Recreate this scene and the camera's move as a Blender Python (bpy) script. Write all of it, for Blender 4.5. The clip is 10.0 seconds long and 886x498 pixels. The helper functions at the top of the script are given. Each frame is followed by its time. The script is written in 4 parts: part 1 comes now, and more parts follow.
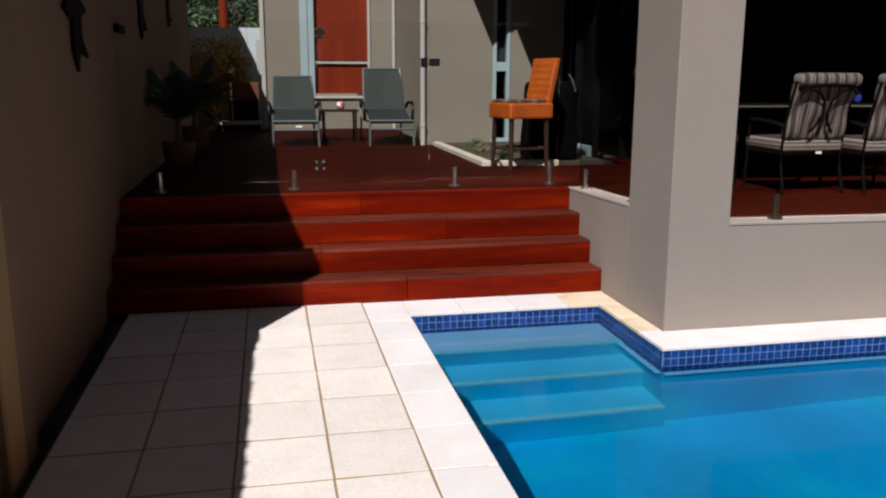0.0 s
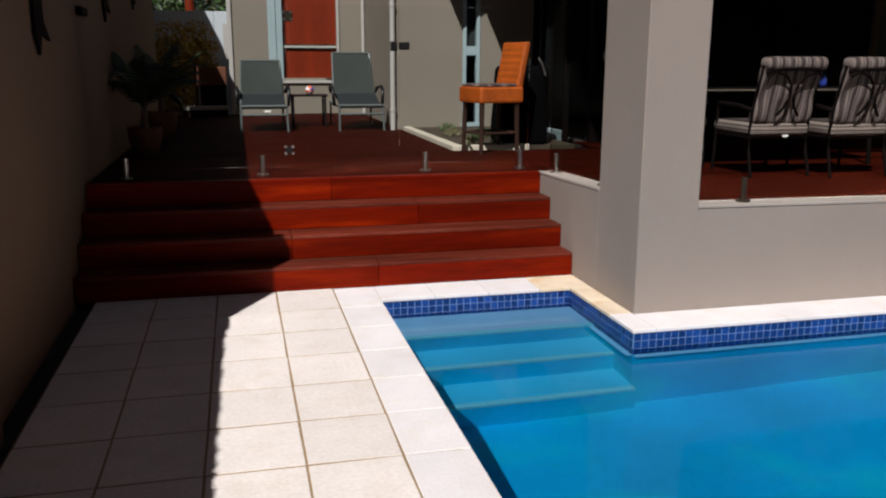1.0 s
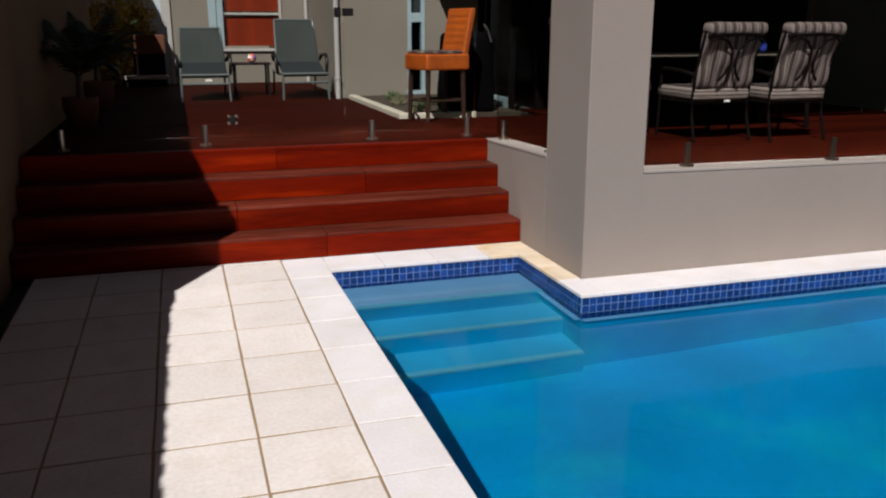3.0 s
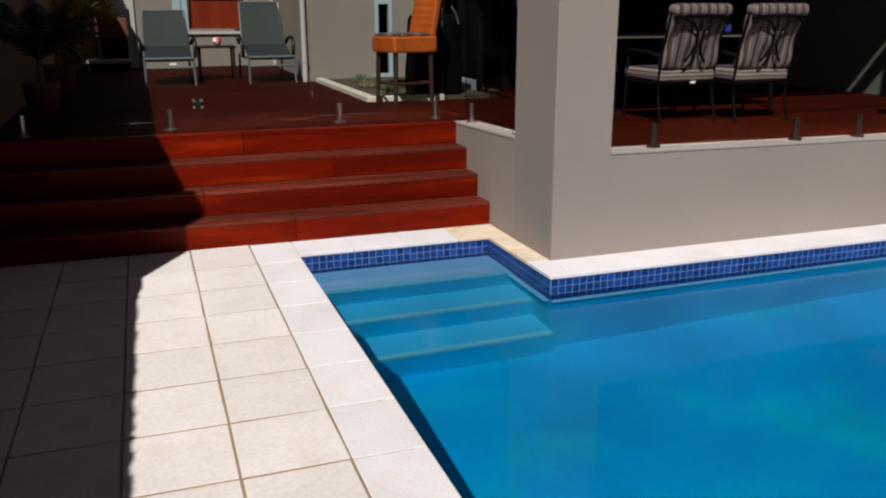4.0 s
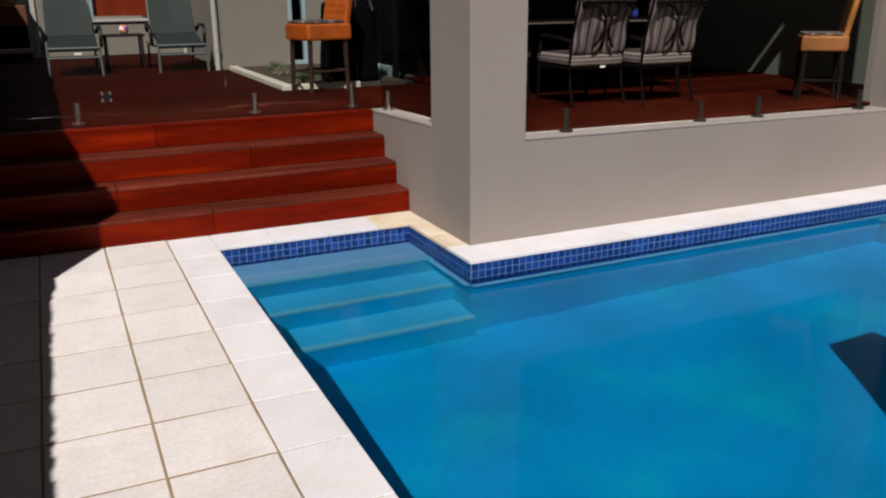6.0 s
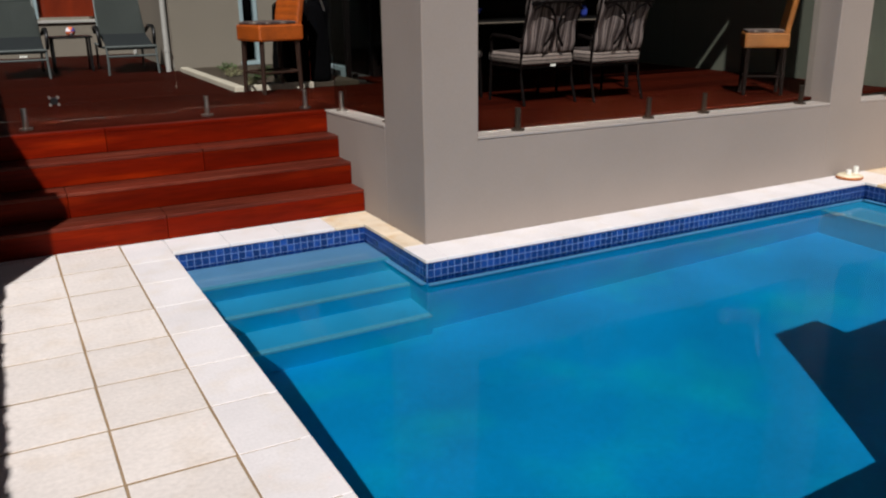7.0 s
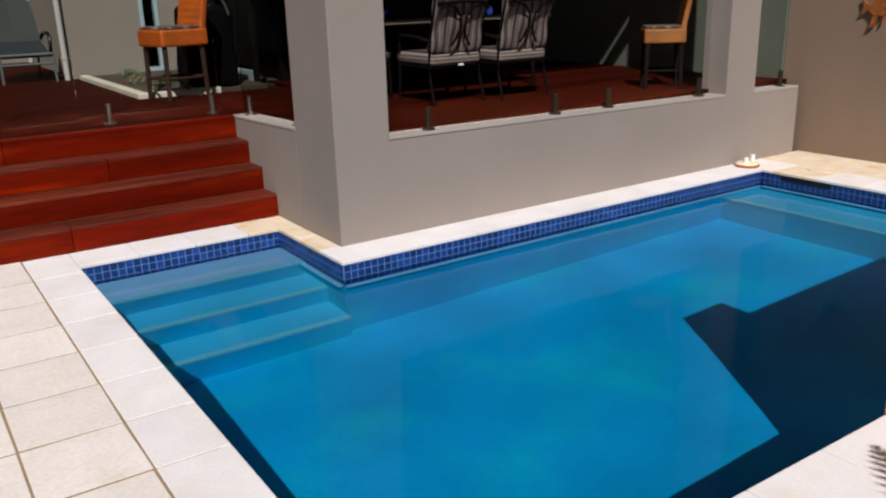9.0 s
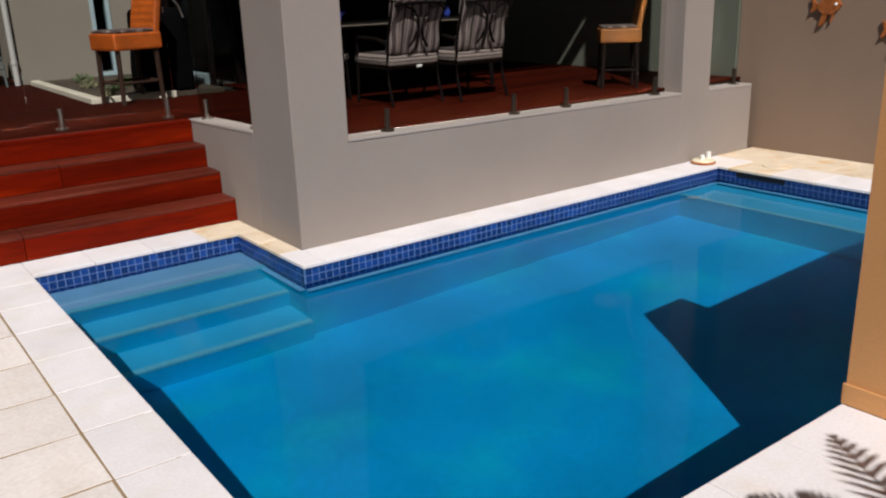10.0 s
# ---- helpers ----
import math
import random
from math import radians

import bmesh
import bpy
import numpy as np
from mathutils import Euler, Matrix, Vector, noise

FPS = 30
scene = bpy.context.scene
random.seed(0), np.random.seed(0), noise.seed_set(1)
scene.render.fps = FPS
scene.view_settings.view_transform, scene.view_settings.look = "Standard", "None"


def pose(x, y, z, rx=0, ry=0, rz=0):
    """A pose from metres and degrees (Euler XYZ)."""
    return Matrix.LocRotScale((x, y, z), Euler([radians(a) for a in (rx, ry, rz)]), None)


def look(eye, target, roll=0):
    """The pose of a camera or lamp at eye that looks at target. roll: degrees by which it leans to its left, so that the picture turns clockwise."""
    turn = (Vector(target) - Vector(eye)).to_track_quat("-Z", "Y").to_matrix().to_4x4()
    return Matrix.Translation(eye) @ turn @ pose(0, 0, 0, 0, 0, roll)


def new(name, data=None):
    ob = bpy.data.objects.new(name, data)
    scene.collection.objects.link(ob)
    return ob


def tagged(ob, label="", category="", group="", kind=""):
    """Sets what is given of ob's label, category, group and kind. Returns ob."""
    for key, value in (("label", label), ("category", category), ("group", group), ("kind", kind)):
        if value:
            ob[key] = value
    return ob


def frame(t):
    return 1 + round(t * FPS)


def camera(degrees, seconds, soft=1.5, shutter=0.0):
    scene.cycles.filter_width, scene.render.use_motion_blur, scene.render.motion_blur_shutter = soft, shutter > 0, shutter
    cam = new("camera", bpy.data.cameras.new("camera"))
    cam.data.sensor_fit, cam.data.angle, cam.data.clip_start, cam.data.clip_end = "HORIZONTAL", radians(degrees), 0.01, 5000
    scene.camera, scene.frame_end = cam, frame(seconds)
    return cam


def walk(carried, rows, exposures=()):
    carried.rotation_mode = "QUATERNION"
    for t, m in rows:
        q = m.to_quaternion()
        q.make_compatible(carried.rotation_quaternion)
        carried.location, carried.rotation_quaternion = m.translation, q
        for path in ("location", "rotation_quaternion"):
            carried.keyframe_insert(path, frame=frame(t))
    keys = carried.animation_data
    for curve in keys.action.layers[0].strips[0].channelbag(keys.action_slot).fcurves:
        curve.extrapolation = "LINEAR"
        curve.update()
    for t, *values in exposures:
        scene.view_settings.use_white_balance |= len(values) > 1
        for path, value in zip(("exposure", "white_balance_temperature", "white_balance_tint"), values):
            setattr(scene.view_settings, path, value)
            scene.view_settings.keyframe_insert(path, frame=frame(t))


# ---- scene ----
# camera and its walk
cam = camera(56.1, 10.0, soft=2.2)
PATH = [
    (0, (0.007, 0.043, 1.606), (0.405, 1.961, 1.2), 0.2),
    (0.5, (0.005, 0.049, 1.606), (0.435, 1.956, 1.182), 0.2),
    (1, (0.009, 0.056, 1.599), (0.473, 1.951, 1.159), 0.2),
    (1.5, (0.008, 0.064, 1.59), (0.505, 1.947, 1.135), 0.1),
    (2, (0.007, 0.071, 1.59), (0.534, 1.942, 1.116), 0.1),
    (2.5, (0.008, 0.071, 1.59), (0.56, 1.929, 1.097), 0.1),
    (4, (0.017, 0.063, 1.589), (0.659, 1.876, 1.039), -0.1),
    (4.5, (0.014, 0.058, 1.599), (0.695, 1.851, 1.031), -0.1),
    (5, (0.011, 0.056, 1.596), (0.735, 1.83, 1.025), -0.3),
    (5.5, (0.015, 0.032, 1.616), (0.779, 1.786, 1.034), -0.4),
    (7, (0.013, -0.041, 1.661), (0.908, 1.645, 1.064), -0.8),
    (7.5, (0.012, -0.076, 1.684), (0.947, 1.586, 1.081), -1.0),
    (8, (0.019, -0.085, 1.689), (0.998, 1.551, 1.084), -1.2),
    (8.5, (0.023, -0.099, 1.694), (1.039, 1.513, 1.088), -1.4),
    (9, (0.02, -0.08, 1.661), (1.08, 1.507, 1.062), -1.6),
    (9.5, (0.022, -0.072, 1.652), (1.121, 1.488, 1.055), -1.7),
    (10, (0.03, -0.077, 1.652), (1.164, 1.459, 1.055), -1.9),
]
walk(cam, [(t, look(eye, target, roll)) for t, eye, target, roll in PATH], [(0.0, 0.05), (1.0, -0.03), (2.5, -0.10), (5.0, -0.16), (10.0, -0.15)])

# ---- light ----
SUN = Vector((0.45, 0.80, -1.0)).normalized()
world = bpy.data.worlds.new("sky")
scene.world = world
world.use_nodes = True
wn = world.node_tree
sky = wn.nodes.new("ShaderNodeTexSky")
sky.sky_type = "NISHITA"
sky.sun_disc = False
sky.sun_elevation = radians(47.4)
sky.sun_rotation = radians(209.3)
wn.nodes["Background"].inputs["Strength"].default_value = 0.013
wn.links.new(sky.outputs["Color"], wn.nodes["Background"].inputs["Color"])
sun_data = bpy.data.lights.new("sun", "SUN")
sun_data.energy = 5.0
sun_data.angle = radians(0.5)
sun_data.color = (1.0, 0.96, 0.92)
sun_data.cycles.is_caustics_light = True
sun = new("sun", sun_data)
sun.matrix_world = look((-10, -16, 22), Vector((-10, -16, 22)) + SUN)

rng = random.Random(7)

# ---- materials ----


def material(name, color, rough=0.6, metal=0.0, big=0.12, fine=0.10, scale=1.5, grain=40.0, bump=0.15, dist=0.004,
             spread=0.0, tint=None, spec=0.5, stretch=(1, 1, 1), local=False):
    """A surface with colour variation at two scales, fine relief and, for repeated pieces, a shade for each."""
    m = bpy.data.materials.new(name)
    m.use_nodes = True
    nt = m.node_tree
    p = nt.nodes["Principled BSDF"]
    p.inputs["Roughness"].default_value = rough
    p.inputs["Metallic"].default_value = metal
    p.inputs["Specular IOR Level"].default_value = spec
    if local:
        place = nt.nodes.new("ShaderNodeTexCoord").outputs["Object"]
    else:
        place = nt.nodes.new("ShaderNodeNewGeometry").outputs["Position"]
    mp = nt.nodes.new("ShaderNodeMapping")
    mp.inputs["Scale"].default_value = stretch
    nt.links.new(place, mp.inputs["Vector"])
    n1 = nt.nodes.new("ShaderNodeTexNoise")
    n1.inputs["Scale"].default_value = scale
    n1.inputs["Detail"].default_value = 5
    n2 = nt.nodes.new("ShaderNodeTexNoise")
    n2.inputs["Scale"].default_value = grain
    n2.inputs["Detail"].default_value = 3
    for n in (n1, n2):
        nt.links.new(mp.outputs["Vector"], n.inputs["Vector"])

    def ramp(src, amount):
        r = nt.nodes.new("ShaderNodeMapRange")
        r.inputs["From Min"].default_value, r.inputs["From Max"].default_value = 0.3, 0.7
        r.inputs["To Min"].default_value, r.inputs["To Max"].default_value = 1 - amount, 1 + amount
        nt.links.new(src, r.inputs["Value"])
        return r.outputs["Result"]

    def times(a, b):
        x = nt.nodes.new("ShaderNodeMath")
        x.operation = "MULTIPLY"
        nt.links.new(a, x.inputs[0])
        nt.links.new(b, x.inputs[1])
        return x.outputs[0]
    f = times(ramp(n1.outputs["Fac"], big), ramp(n2.outputs["Fac"], fine))
    if spread:
        oi = nt.nodes.new("ShaderNodeObjectInfo")
        r = nt.nodes.new("ShaderNodeMapRange")
        r.inputs["To Min"].default_value, r.inputs["To Max"].default_value = 1 - spread, 1 + spread
        nt.links.new(oi.outputs["Random"], r.inputs["Value"])
        f = times(f, r.outputs["Result"])
    base = nt.nodes.new("ShaderNodeRGB")
    base.outputs[0].default_value = (*color, 1)
    col = base.outputs[0]
    if tint:
        n3 = nt.nodes.new("ShaderNodeTexNoise")
        n3.inputs["Scale"].default_value = scale * 1.7
        n3.inputs["Detail"].default_value = 6
        nt.links.new(mp.outputs["Vector"], n3.inputs["Vector"])
        mr = nt.nodes.new("ShaderNodeMapRange")
        mr.inputs["From Min"].default_value, mr.inputs["From Max"].default_value = 0.5, 0.75
        nt.links.new(n3.outputs["Fac"], mr.inputs["Value"])
        mx = nt.nodes.new("ShaderNodeMix")
        mx.data_type = "RGBA"
        nt.links.new(mr.outputs["Result"], mx.inputs["Factor"])
        nt.links.new(col, mx.inputs["A"])
        mx.inputs["B"].default_value = (*tint, 1)
        col = mx.outputs["Result"]
    vm = nt.nodes.new("ShaderNodeVectorMath")
    vm.operation = "SCALE"
    nt.links.new(col, vm.inputs[0])
    nt.links.new(f, vm.inputs["Scale"])
    nt.links.new(vm.outputs["Vector"], p.inputs["Base Color"])
    if bump:
        bp = nt.nodes.new("ShaderNodeBump")
        bp.inputs["Strength"].default_value = bump
        bp.inputs["Distance"].default_value = dist
        nt.links.new(n2.outputs["Fac"], bp.inputs["Height"])
        nt.links.new(bp.outputs["Normal"], p.inputs["Normal"])
    return m


def clear(name, color, rough=0.0, ior=1.055):
    m = bpy.data.materials.new(name)
    m.use_nodes = True
    p = m.node_tree.nodes["Principled BSDF"]
    p.inputs["Base Color"].default_value = (*color, 1)
    p.inputs["Transmission Weight"].default_value = 1
    p.inputs["Roughness"].default_value = rough
    p.inputs["IOR"].default_value = ior
    return m


def striped(name, dark, light, scale, rough=0.85, axis="X"):
    """Woven cloth with broad and narrow stripes along its local x."""
    m = material(name, light, rough, fine=0.15, grain=300, bump=0.3, dist=0.001, local=True)
    nt = m.node_tree
    p = nt.nodes["Principled BSDF"]
    old = p.inputs["Base Color"].links[0].from_socket
    tc = nt.nodes.new("ShaderNodeTexCoord")
    sp = nt.nodes.new("ShaderNodeSeparateXYZ")
    nt.links.new(tc.outputs["Object"], sp.inputs[0])
    facs = []
    for k, cut in ((scale, 0.45), (scale * 2.7, 0.72)):
        a = nt.nodes.new("ShaderNodeMath")
        a.operation = "MULTIPLY"
        a.inputs[1].default_value = k
        nt.links.new(sp.outputs[axis], a.inputs[0])
        b = nt.nodes.new("ShaderNodeMath")
        b.operation = "SINE"
        nt.links.new(a.outputs[0], b.inputs[0])
        g = nt.nodes.new("ShaderNodeMath")
        g.operation = "GREATER_THAN"
        g.inputs[1].default_value = cut
        nt.links.new(b.outputs[0], g.inputs[0])
        facs.append(g.outputs[0])
    mxf = nt.nodes.new("ShaderNodeMath")
    mxf.operation = "MAXIMUM"
    nt.links.new(facs[0], mxf.inputs[0])
    nt.links.new(facs[1], mxf.inputs[1])
    mx = nt.nodes.new("ShaderNodeMix")
    mx.data_type = "RGBA"
    nt.links.new(mxf.outputs[0], mx.inputs["Factor"])
    nt.links.new(old, mx.inputs["A"])
    mx.inputs["B"].default_value = (*dark, 1)
    nt.links.new(mx.outputs["Result"], p.inputs["Base Color"])
    return m


def woven(name, color, cell):
    """Wicker: over-and-under strands as relief and shade."""
    m = material(name, color, 0.5, big=0.2, fine=0.2, grain=60, bump=0, local=True, scale=6)
    nt = m.node_tree
    p = nt.nodes["Principled BSDF"]
    old = p.inputs["Base Color"].links[0].from_socket
    tc = nt.nodes.new("ShaderNodeTexCoord")
    outs = []
    for d in ("X", "Y", "Z"):
        w = nt.nodes.new("ShaderNodeTexWave")
        w.bands_direction = d
        w.inputs["Scale"].default_value = cell
        w.inputs["Distortion"].default_value = 1.2
        w.inputs["Detail"].default_value = 1
        nt.links.new(tc.outputs["Object"], w.inputs["Vector"])
        outs.append(w.outputs["Fac"])
    s = nt.nodes.new("ShaderNodeMath")
    s.operation = "ADD"
    nt.links.new(outs[0], s.inputs[0])
    nt.links.new(outs[1], s.inputs[1])
    a = nt.nodes.new("ShaderNodeMath")
    a.operation = "MULTIPLY_ADD"
    nt.links.new(s.outputs[0], a.inputs[0])
    a.inputs[1].default_value = 0.33
    a.inputs[2].default_value = 0.0
    z = nt.nodes.new("ShaderNodeMath")
    z.operation = "MULTIPLY_ADD"
    nt.links.new(outs[2], z.inputs[0])
    z.inputs[1].default_value = 0.33
    nt.links.new(a.outputs[0], z.inputs[2])
    a = z
    r = nt.nodes.new("ShaderNodeMapRange")
    r.inputs["To Min"].default_value, r.inputs["To Max"].default_value = 0.45, 1.35
    nt.links.new(a.outputs[0], r.inputs["Value"])
    vm = nt.nodes.new("ShaderNodeVectorMath")
    vm.operation = "SCALE"
    nt.links.new(old, vm.inputs[0])
    nt.links.new(r.outputs["Result"], vm.inputs["Scale"])
    nt.links.new(vm.outputs["Vector"], p.inputs["Base Color"])
    bp = nt.nodes.new("ShaderNodeBump")
    bp.inputs["Strength"].default_value = 0.7
    bp.inputs["Distance"].default_value = 0.006
    nt.links.new(a.outputs[0], bp.inputs["Height"])
    nt.links.new(bp.outputs["Normal"], p.inputs["Normal"])
    return m


WALL = material("rendered_wall", (0.285, 0.242, 0.217), 0.85, big=0.05, fine=0.03, scale=1.2, grain=120, bump=0.15, dist=0.002, spec=0.3)
# Darker copy of the tan render; deepens the shaded side by colour.
WALL_SHADE = material("shade_darkened_render", (0.20, 0.13, 0.085), 0.85, big=0.08, fine=0.05, scale=0.8, grain=120, bump=0.2, dist=0.003, spec=0.3)
WALL_TAN = material("tan_rendered_wall", (0.245, 0.172, 0.126), 0.85, big=0.07, fine=0.05, scale=1.0, grain=120, bump=0.25, dist=0.003, spec=0.3)
WALL_PIER = material("tan_pier_render", (0.36, 0.235, 0.115), 0.85, big=0.07, fine=0.05, scale=1.0, grain=120, bump=0.25, dist=0.003, spec=0.3)
# Tan render raised to ochre, so the colour carries sun and warm bounce.
WALL_OCHRE = material("bounce_warmed_render", (0.60, 0.30, 0.12), 0.85, big=0.08, fine=0.05, scale=1.0, grain=120, bump=0.25, dist=0.003, spec=0.3)
WALL_HOUSE = material("house_wall", (0.205, 0.178, 0.148), 0.85, big=0.05, fine=0.05, grain=120, bump=0.2, spec=0.3)
SILL = material("sill_paint", (0.34, 0.30, 0.275), 0.7, big=0.06, fine=0.05, grain=90)
PAVER = material("limestone_paver", (0.79, 0.73, 0.705), 0.75, big=0.055, fine=0.07, scale=3.0, grain=45, bump=0.35, dist=0.004, spread=0.045, tint=(0.745, 0.665, 0.61), spec=0.3)
COPING = material("limestone_coping", (0.79, 0.757, 0.78), 0.7, big=0.05, fine=0.05, scale=3.0, grain=70, bump=0.25, dist=0.003, spread=0.03, tint=(0.76, 0.70, 0.67), spec=0.3)
COPING_STAINED = material("stained_coping", (0.74, 0.62, 0.48), 0.7, big=0.10, fine=0.06, scale=4.0, grain=70, bump=0.25, dist=0.003, spread=0.06, tint=(0.66, 0.44, 0.22), spec=0.3)
GROUT = material("sand_joint", (0.34, 0.235, 0.14), 0.95, big=0.2, fine=0.2, grain=150)
MOSAIC = material("blue_glazed_mosaic", (0.010, 0.042, 0.19), 0.15, big=0.25, fine=0.15, scale=9, grain=60, bump=0.05, dist=0.001, spread=0.35)
TILE_GROUT = material("pale_blue_grout", (0.11, 0.19, 0.42), 0.8, grain=150)
PLASTER = material("blue_pool_plaster", (0.003, 0.61, 0.78), 0.8, big=0.16, fine=0.05, scale=0.9, grain=30, bump=0.1, spec=0.2, tint=(0.008, 0.80, 0.74))
# Treads are paled, the top one greyed, to show how shallow the water is.
STEP_PLASTER = material("depth_paled_step_plaster", (0.13, 0.72, 0.76), 0.8, big=0.08, fine=0.05, scale=2, grain=30, bump=0.1, spec=0.2)
TOP_STEP = material("shallow_greyed_step_plaster", (0.82, 0.78, 0.77), 0.8, big=0.08, fine=0.05, scale=2, grain=30, bump=0.1, spec=0.2)
# Whitened so that the edge shows as a sunlit line under water.
LIP = material("whitened_sunlit_edge", (0.70, 0.84, 0.84), 0.7)
NOSING = material("sand_step_edge", (0.48, 0.82, 0.70), 0.7, big=0.08, fine=0.08)
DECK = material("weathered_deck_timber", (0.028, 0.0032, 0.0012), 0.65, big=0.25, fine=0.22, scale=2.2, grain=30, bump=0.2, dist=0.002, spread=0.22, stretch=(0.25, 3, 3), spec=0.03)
STEP_WOOD = material("oiled_step_timber", (0.115, 0.0055, 0.0006), 0.42, big=0.38, fine=0.18, scale=1.2, grain=16, bump=0.12, dist=0.002, spread=0.22, stretch=(0.4, 4, 4), spec=0.07, tint=(0.24, 0.017, 0.001))
# Paler than the risers: the treads' grazing sheen is put into the colour.
TREAD_WOOD = material("sheen_paled_tread_timber", (0.100, 0.016, 0.008), 0.5, big=0.5, fine=0.3, scale=1.4, grain=20, bump=0.15, dist=0.002, spread=0.22, stretch=(0.4, 4, 4), spec=0.2, tint=(0.15, 0.038, 0.022))
# Near-black, so the gaps under deck and steps look like an unlit void.
DARK_VOID = material("near_black_timber", (0.012, 0.007, 0.006), 0.9, spec=0.1)
STEEL = material("brushed_steel", (0.62, 0.60, 0.56), 0.28, 1.0, big=0.06, fine=0.06, grain=200, bump=0.05)
BLACK_METAL = material("black_hinge_metal", (0.02, 0.02, 0.022), 0.4, 0.6, bump=0.05)
FRAME_DARK = material("dark_bronze_frame", (0.006, 0.004, 0.004), 0.7, 0.0, spec=0.04, bump=0.05)
ALU = material("grey_aluminium_tube", (0.10, 0.115, 0.115), 0.45, 0.2, big=0.05, bump=0.04)
SLING = material("grey_green_sling_mesh", (0.052, 0.063, 0.060), 0.7, big=0.06, fine=0.12, grain=260, bump=0.3, dist=0.001, local=True)
SLING_DARK = material("charcoal_sling_mesh", (0.011, 0.015, 0.018), 0.8, big=0.06, fine=0.12, grain=260, bump=0.3, dist=0.001, local=True)
WHITE = material("white_paint", (0.40, 0.385, 0.37), 0.5, big=0.05, fine=0.04, bump=0.05)
PALE_BLUE = material("pale_blue_frame", (0.30, 0.385, 0.42), 0.4, big=0.05, bump=0.04)
RED_PANEL = material("red_stained_panel", (0.165, 0.016, 0.0015), 0.4, big=0.2, fine=0.15, scale=1.5, grain=20, stretch=(4, 4, 0.4), bump=0.1)
WICKER = woven("orange_wicker", (0.44, 0.085, 0.006), 24)
GOLD_WICKER = woven("golden_wicker", (0.25, 0.078, 0.006), 20)
DARK_WOOD = material("dark_stained_leg", (0.03, 0.014, 0.010), 0.4, big=0.2, fine=0.2, grain=40, stretch=(4, 4, 0.5))
CUSHION = striped("striped_cushion_cloth", (0.04, 0.025, 0.025), (0.20, 0.155, 0.15), 75.0)
CUSHION_EDGE = striped("striped_seat_cloth", (0.05, 0.035, 0.035), (0.27, 0.215, 0.195), 190.0, axis="Z")
KERB = material("pale_kerb_render", (0.50, 0.45, 0.37), 0.8, big=0.08, fine=0.06)
# Steel darkened for patio spigots in shade; one gate clamp shares it.
DARK_STEEL = material("dull_shaded_steel", (0.085, 0.07, 0.055), 0.4, 0.9, bump=0.05)
LINING = material("grey_green_paint", (0.118, 0.126, 0.10), 0.85, big=0.06, fine=0.05)
TABLE_STONE = material("dark_table_stone", (0.008, 0.007, 0.007), 0.6, big=0.3, fine=0.2, spec=0.04)
# Pale rim stands in for the bright highlight along the table edge.
RIM = material("pale_highlight_rim", (0.13, 0.105, 0.085), 0.5)
PAD_DARK = material("dark_seat_pad", (0.05, 0.03, 0.03), 0.9, grain=200, local=True, tint=(0.4, 0.33, 0.28), scale=12)
BLACK_CLOTH = material("black_vinyl_cover", (0.0015, 0.0015, 0.002), 0.95, big=0.2, fine=0.1, scale=4, grain=20, bump=0.3, dist=0.01, spec=0.05)
# Near-black, so that rooms behind glass look unlit.
INTERIOR = material("near_black_interior", (0.035, 0.032, 0.03), 0.9)
CURTAIN = material("dark_curtain_cloth", (0.04, 0.04, 0.05), 0.9)
SOFFIT = material("soffit_board", (0.07, 0.06, 0.055), 0.8, bump=0.05)
ROOF = material("roof_tile", (0.25, 0.12, 0.08), 0.8, big=0.2, fine=0.2, bump=0.2)
GROUND = material("bare_ground", (0.22, 0.18, 0.14), 0.95, big=0.2, fine=0.2, scale=0.6, grain=25, bump=0.4)
SOIL = material("dark_garden_soil", (0.05, 0.035, 0.022), 0.95, big=0.3, fine=0.3, grain=60, bump=0.6, dist=0.02)
LEAF = material("green_leaf", (0.045, 0.085, 0.022), 0.5, big=0.3, fine=0.2, scale=6, spread=0.1, bump=0)
LEAF_DARK = material("dark_palm_leaf", (0.022, 0.040, 0.016), 0.45, big=0.3, fine=0.2, scale=6, bump=0)
LEAF_GOLD = material("golden_leaf", (0.38, 0.24, 0.045), 0.6, big=0.3, fine=0.25, scale=4, bump=0)
LEAF_GREY = material("grey_green_leaf", (0.20, 0.19, 0.10), 0.6, big=0.3, fine=0.25, scale=9, bump=0)
BARK = material("trunk_bark", (0.12, 0.08, 0.055), 0.9, big=0.3, fine=0.3, grain=25, bump=0.5, dist=0.01)
TERRACOTTA = material("terracotta_pot", (0.11, 0.034, 0.015), 0.75, big=0.15, fine=0.12, grain=40)
FENCE_GREY = material("pale_grey_fence_sheet", (0.50, 0.54, 0.60), 0.5, big=0.05, fine=0.04, bump=0.05)
IRON = material("dark_wrought_iron", (0.006, 0.0035, 0.003), 0.8, 0.0, spec=0.08, big=0.3, fine=0.2, grain=50, bump=0.3)
COPPER = material("painted_copper", (0.42, 0.13, 0.035), 0.4, 0.3, big=0.3, fine=0.2, scale=12, grain=60, bump=0.3)
IVORY = material("ivory_plastic", (0.76, 0.68, 0.50), 0.4, big=0.05, bump=0.03)
PLASTIC = material("white_plastic", (0.82, 0.82, 0.78), 0.35, big=0.03, bump=0.03)
BLUE_GLAZE = material("blue_glazed_ware", (0.03, 0.05, 0.30), 0.2, big=0.2, bump=0.03)
BALL = material("orange_beach_ball", (0.75, 0.16, 0.05), 0.4, big=0.1, bump=0.03)
BALL_WHITE = material("white_ball_panel", (0.75, 0.70, 0.78), 0.4, big=0.1, bump=0.03)
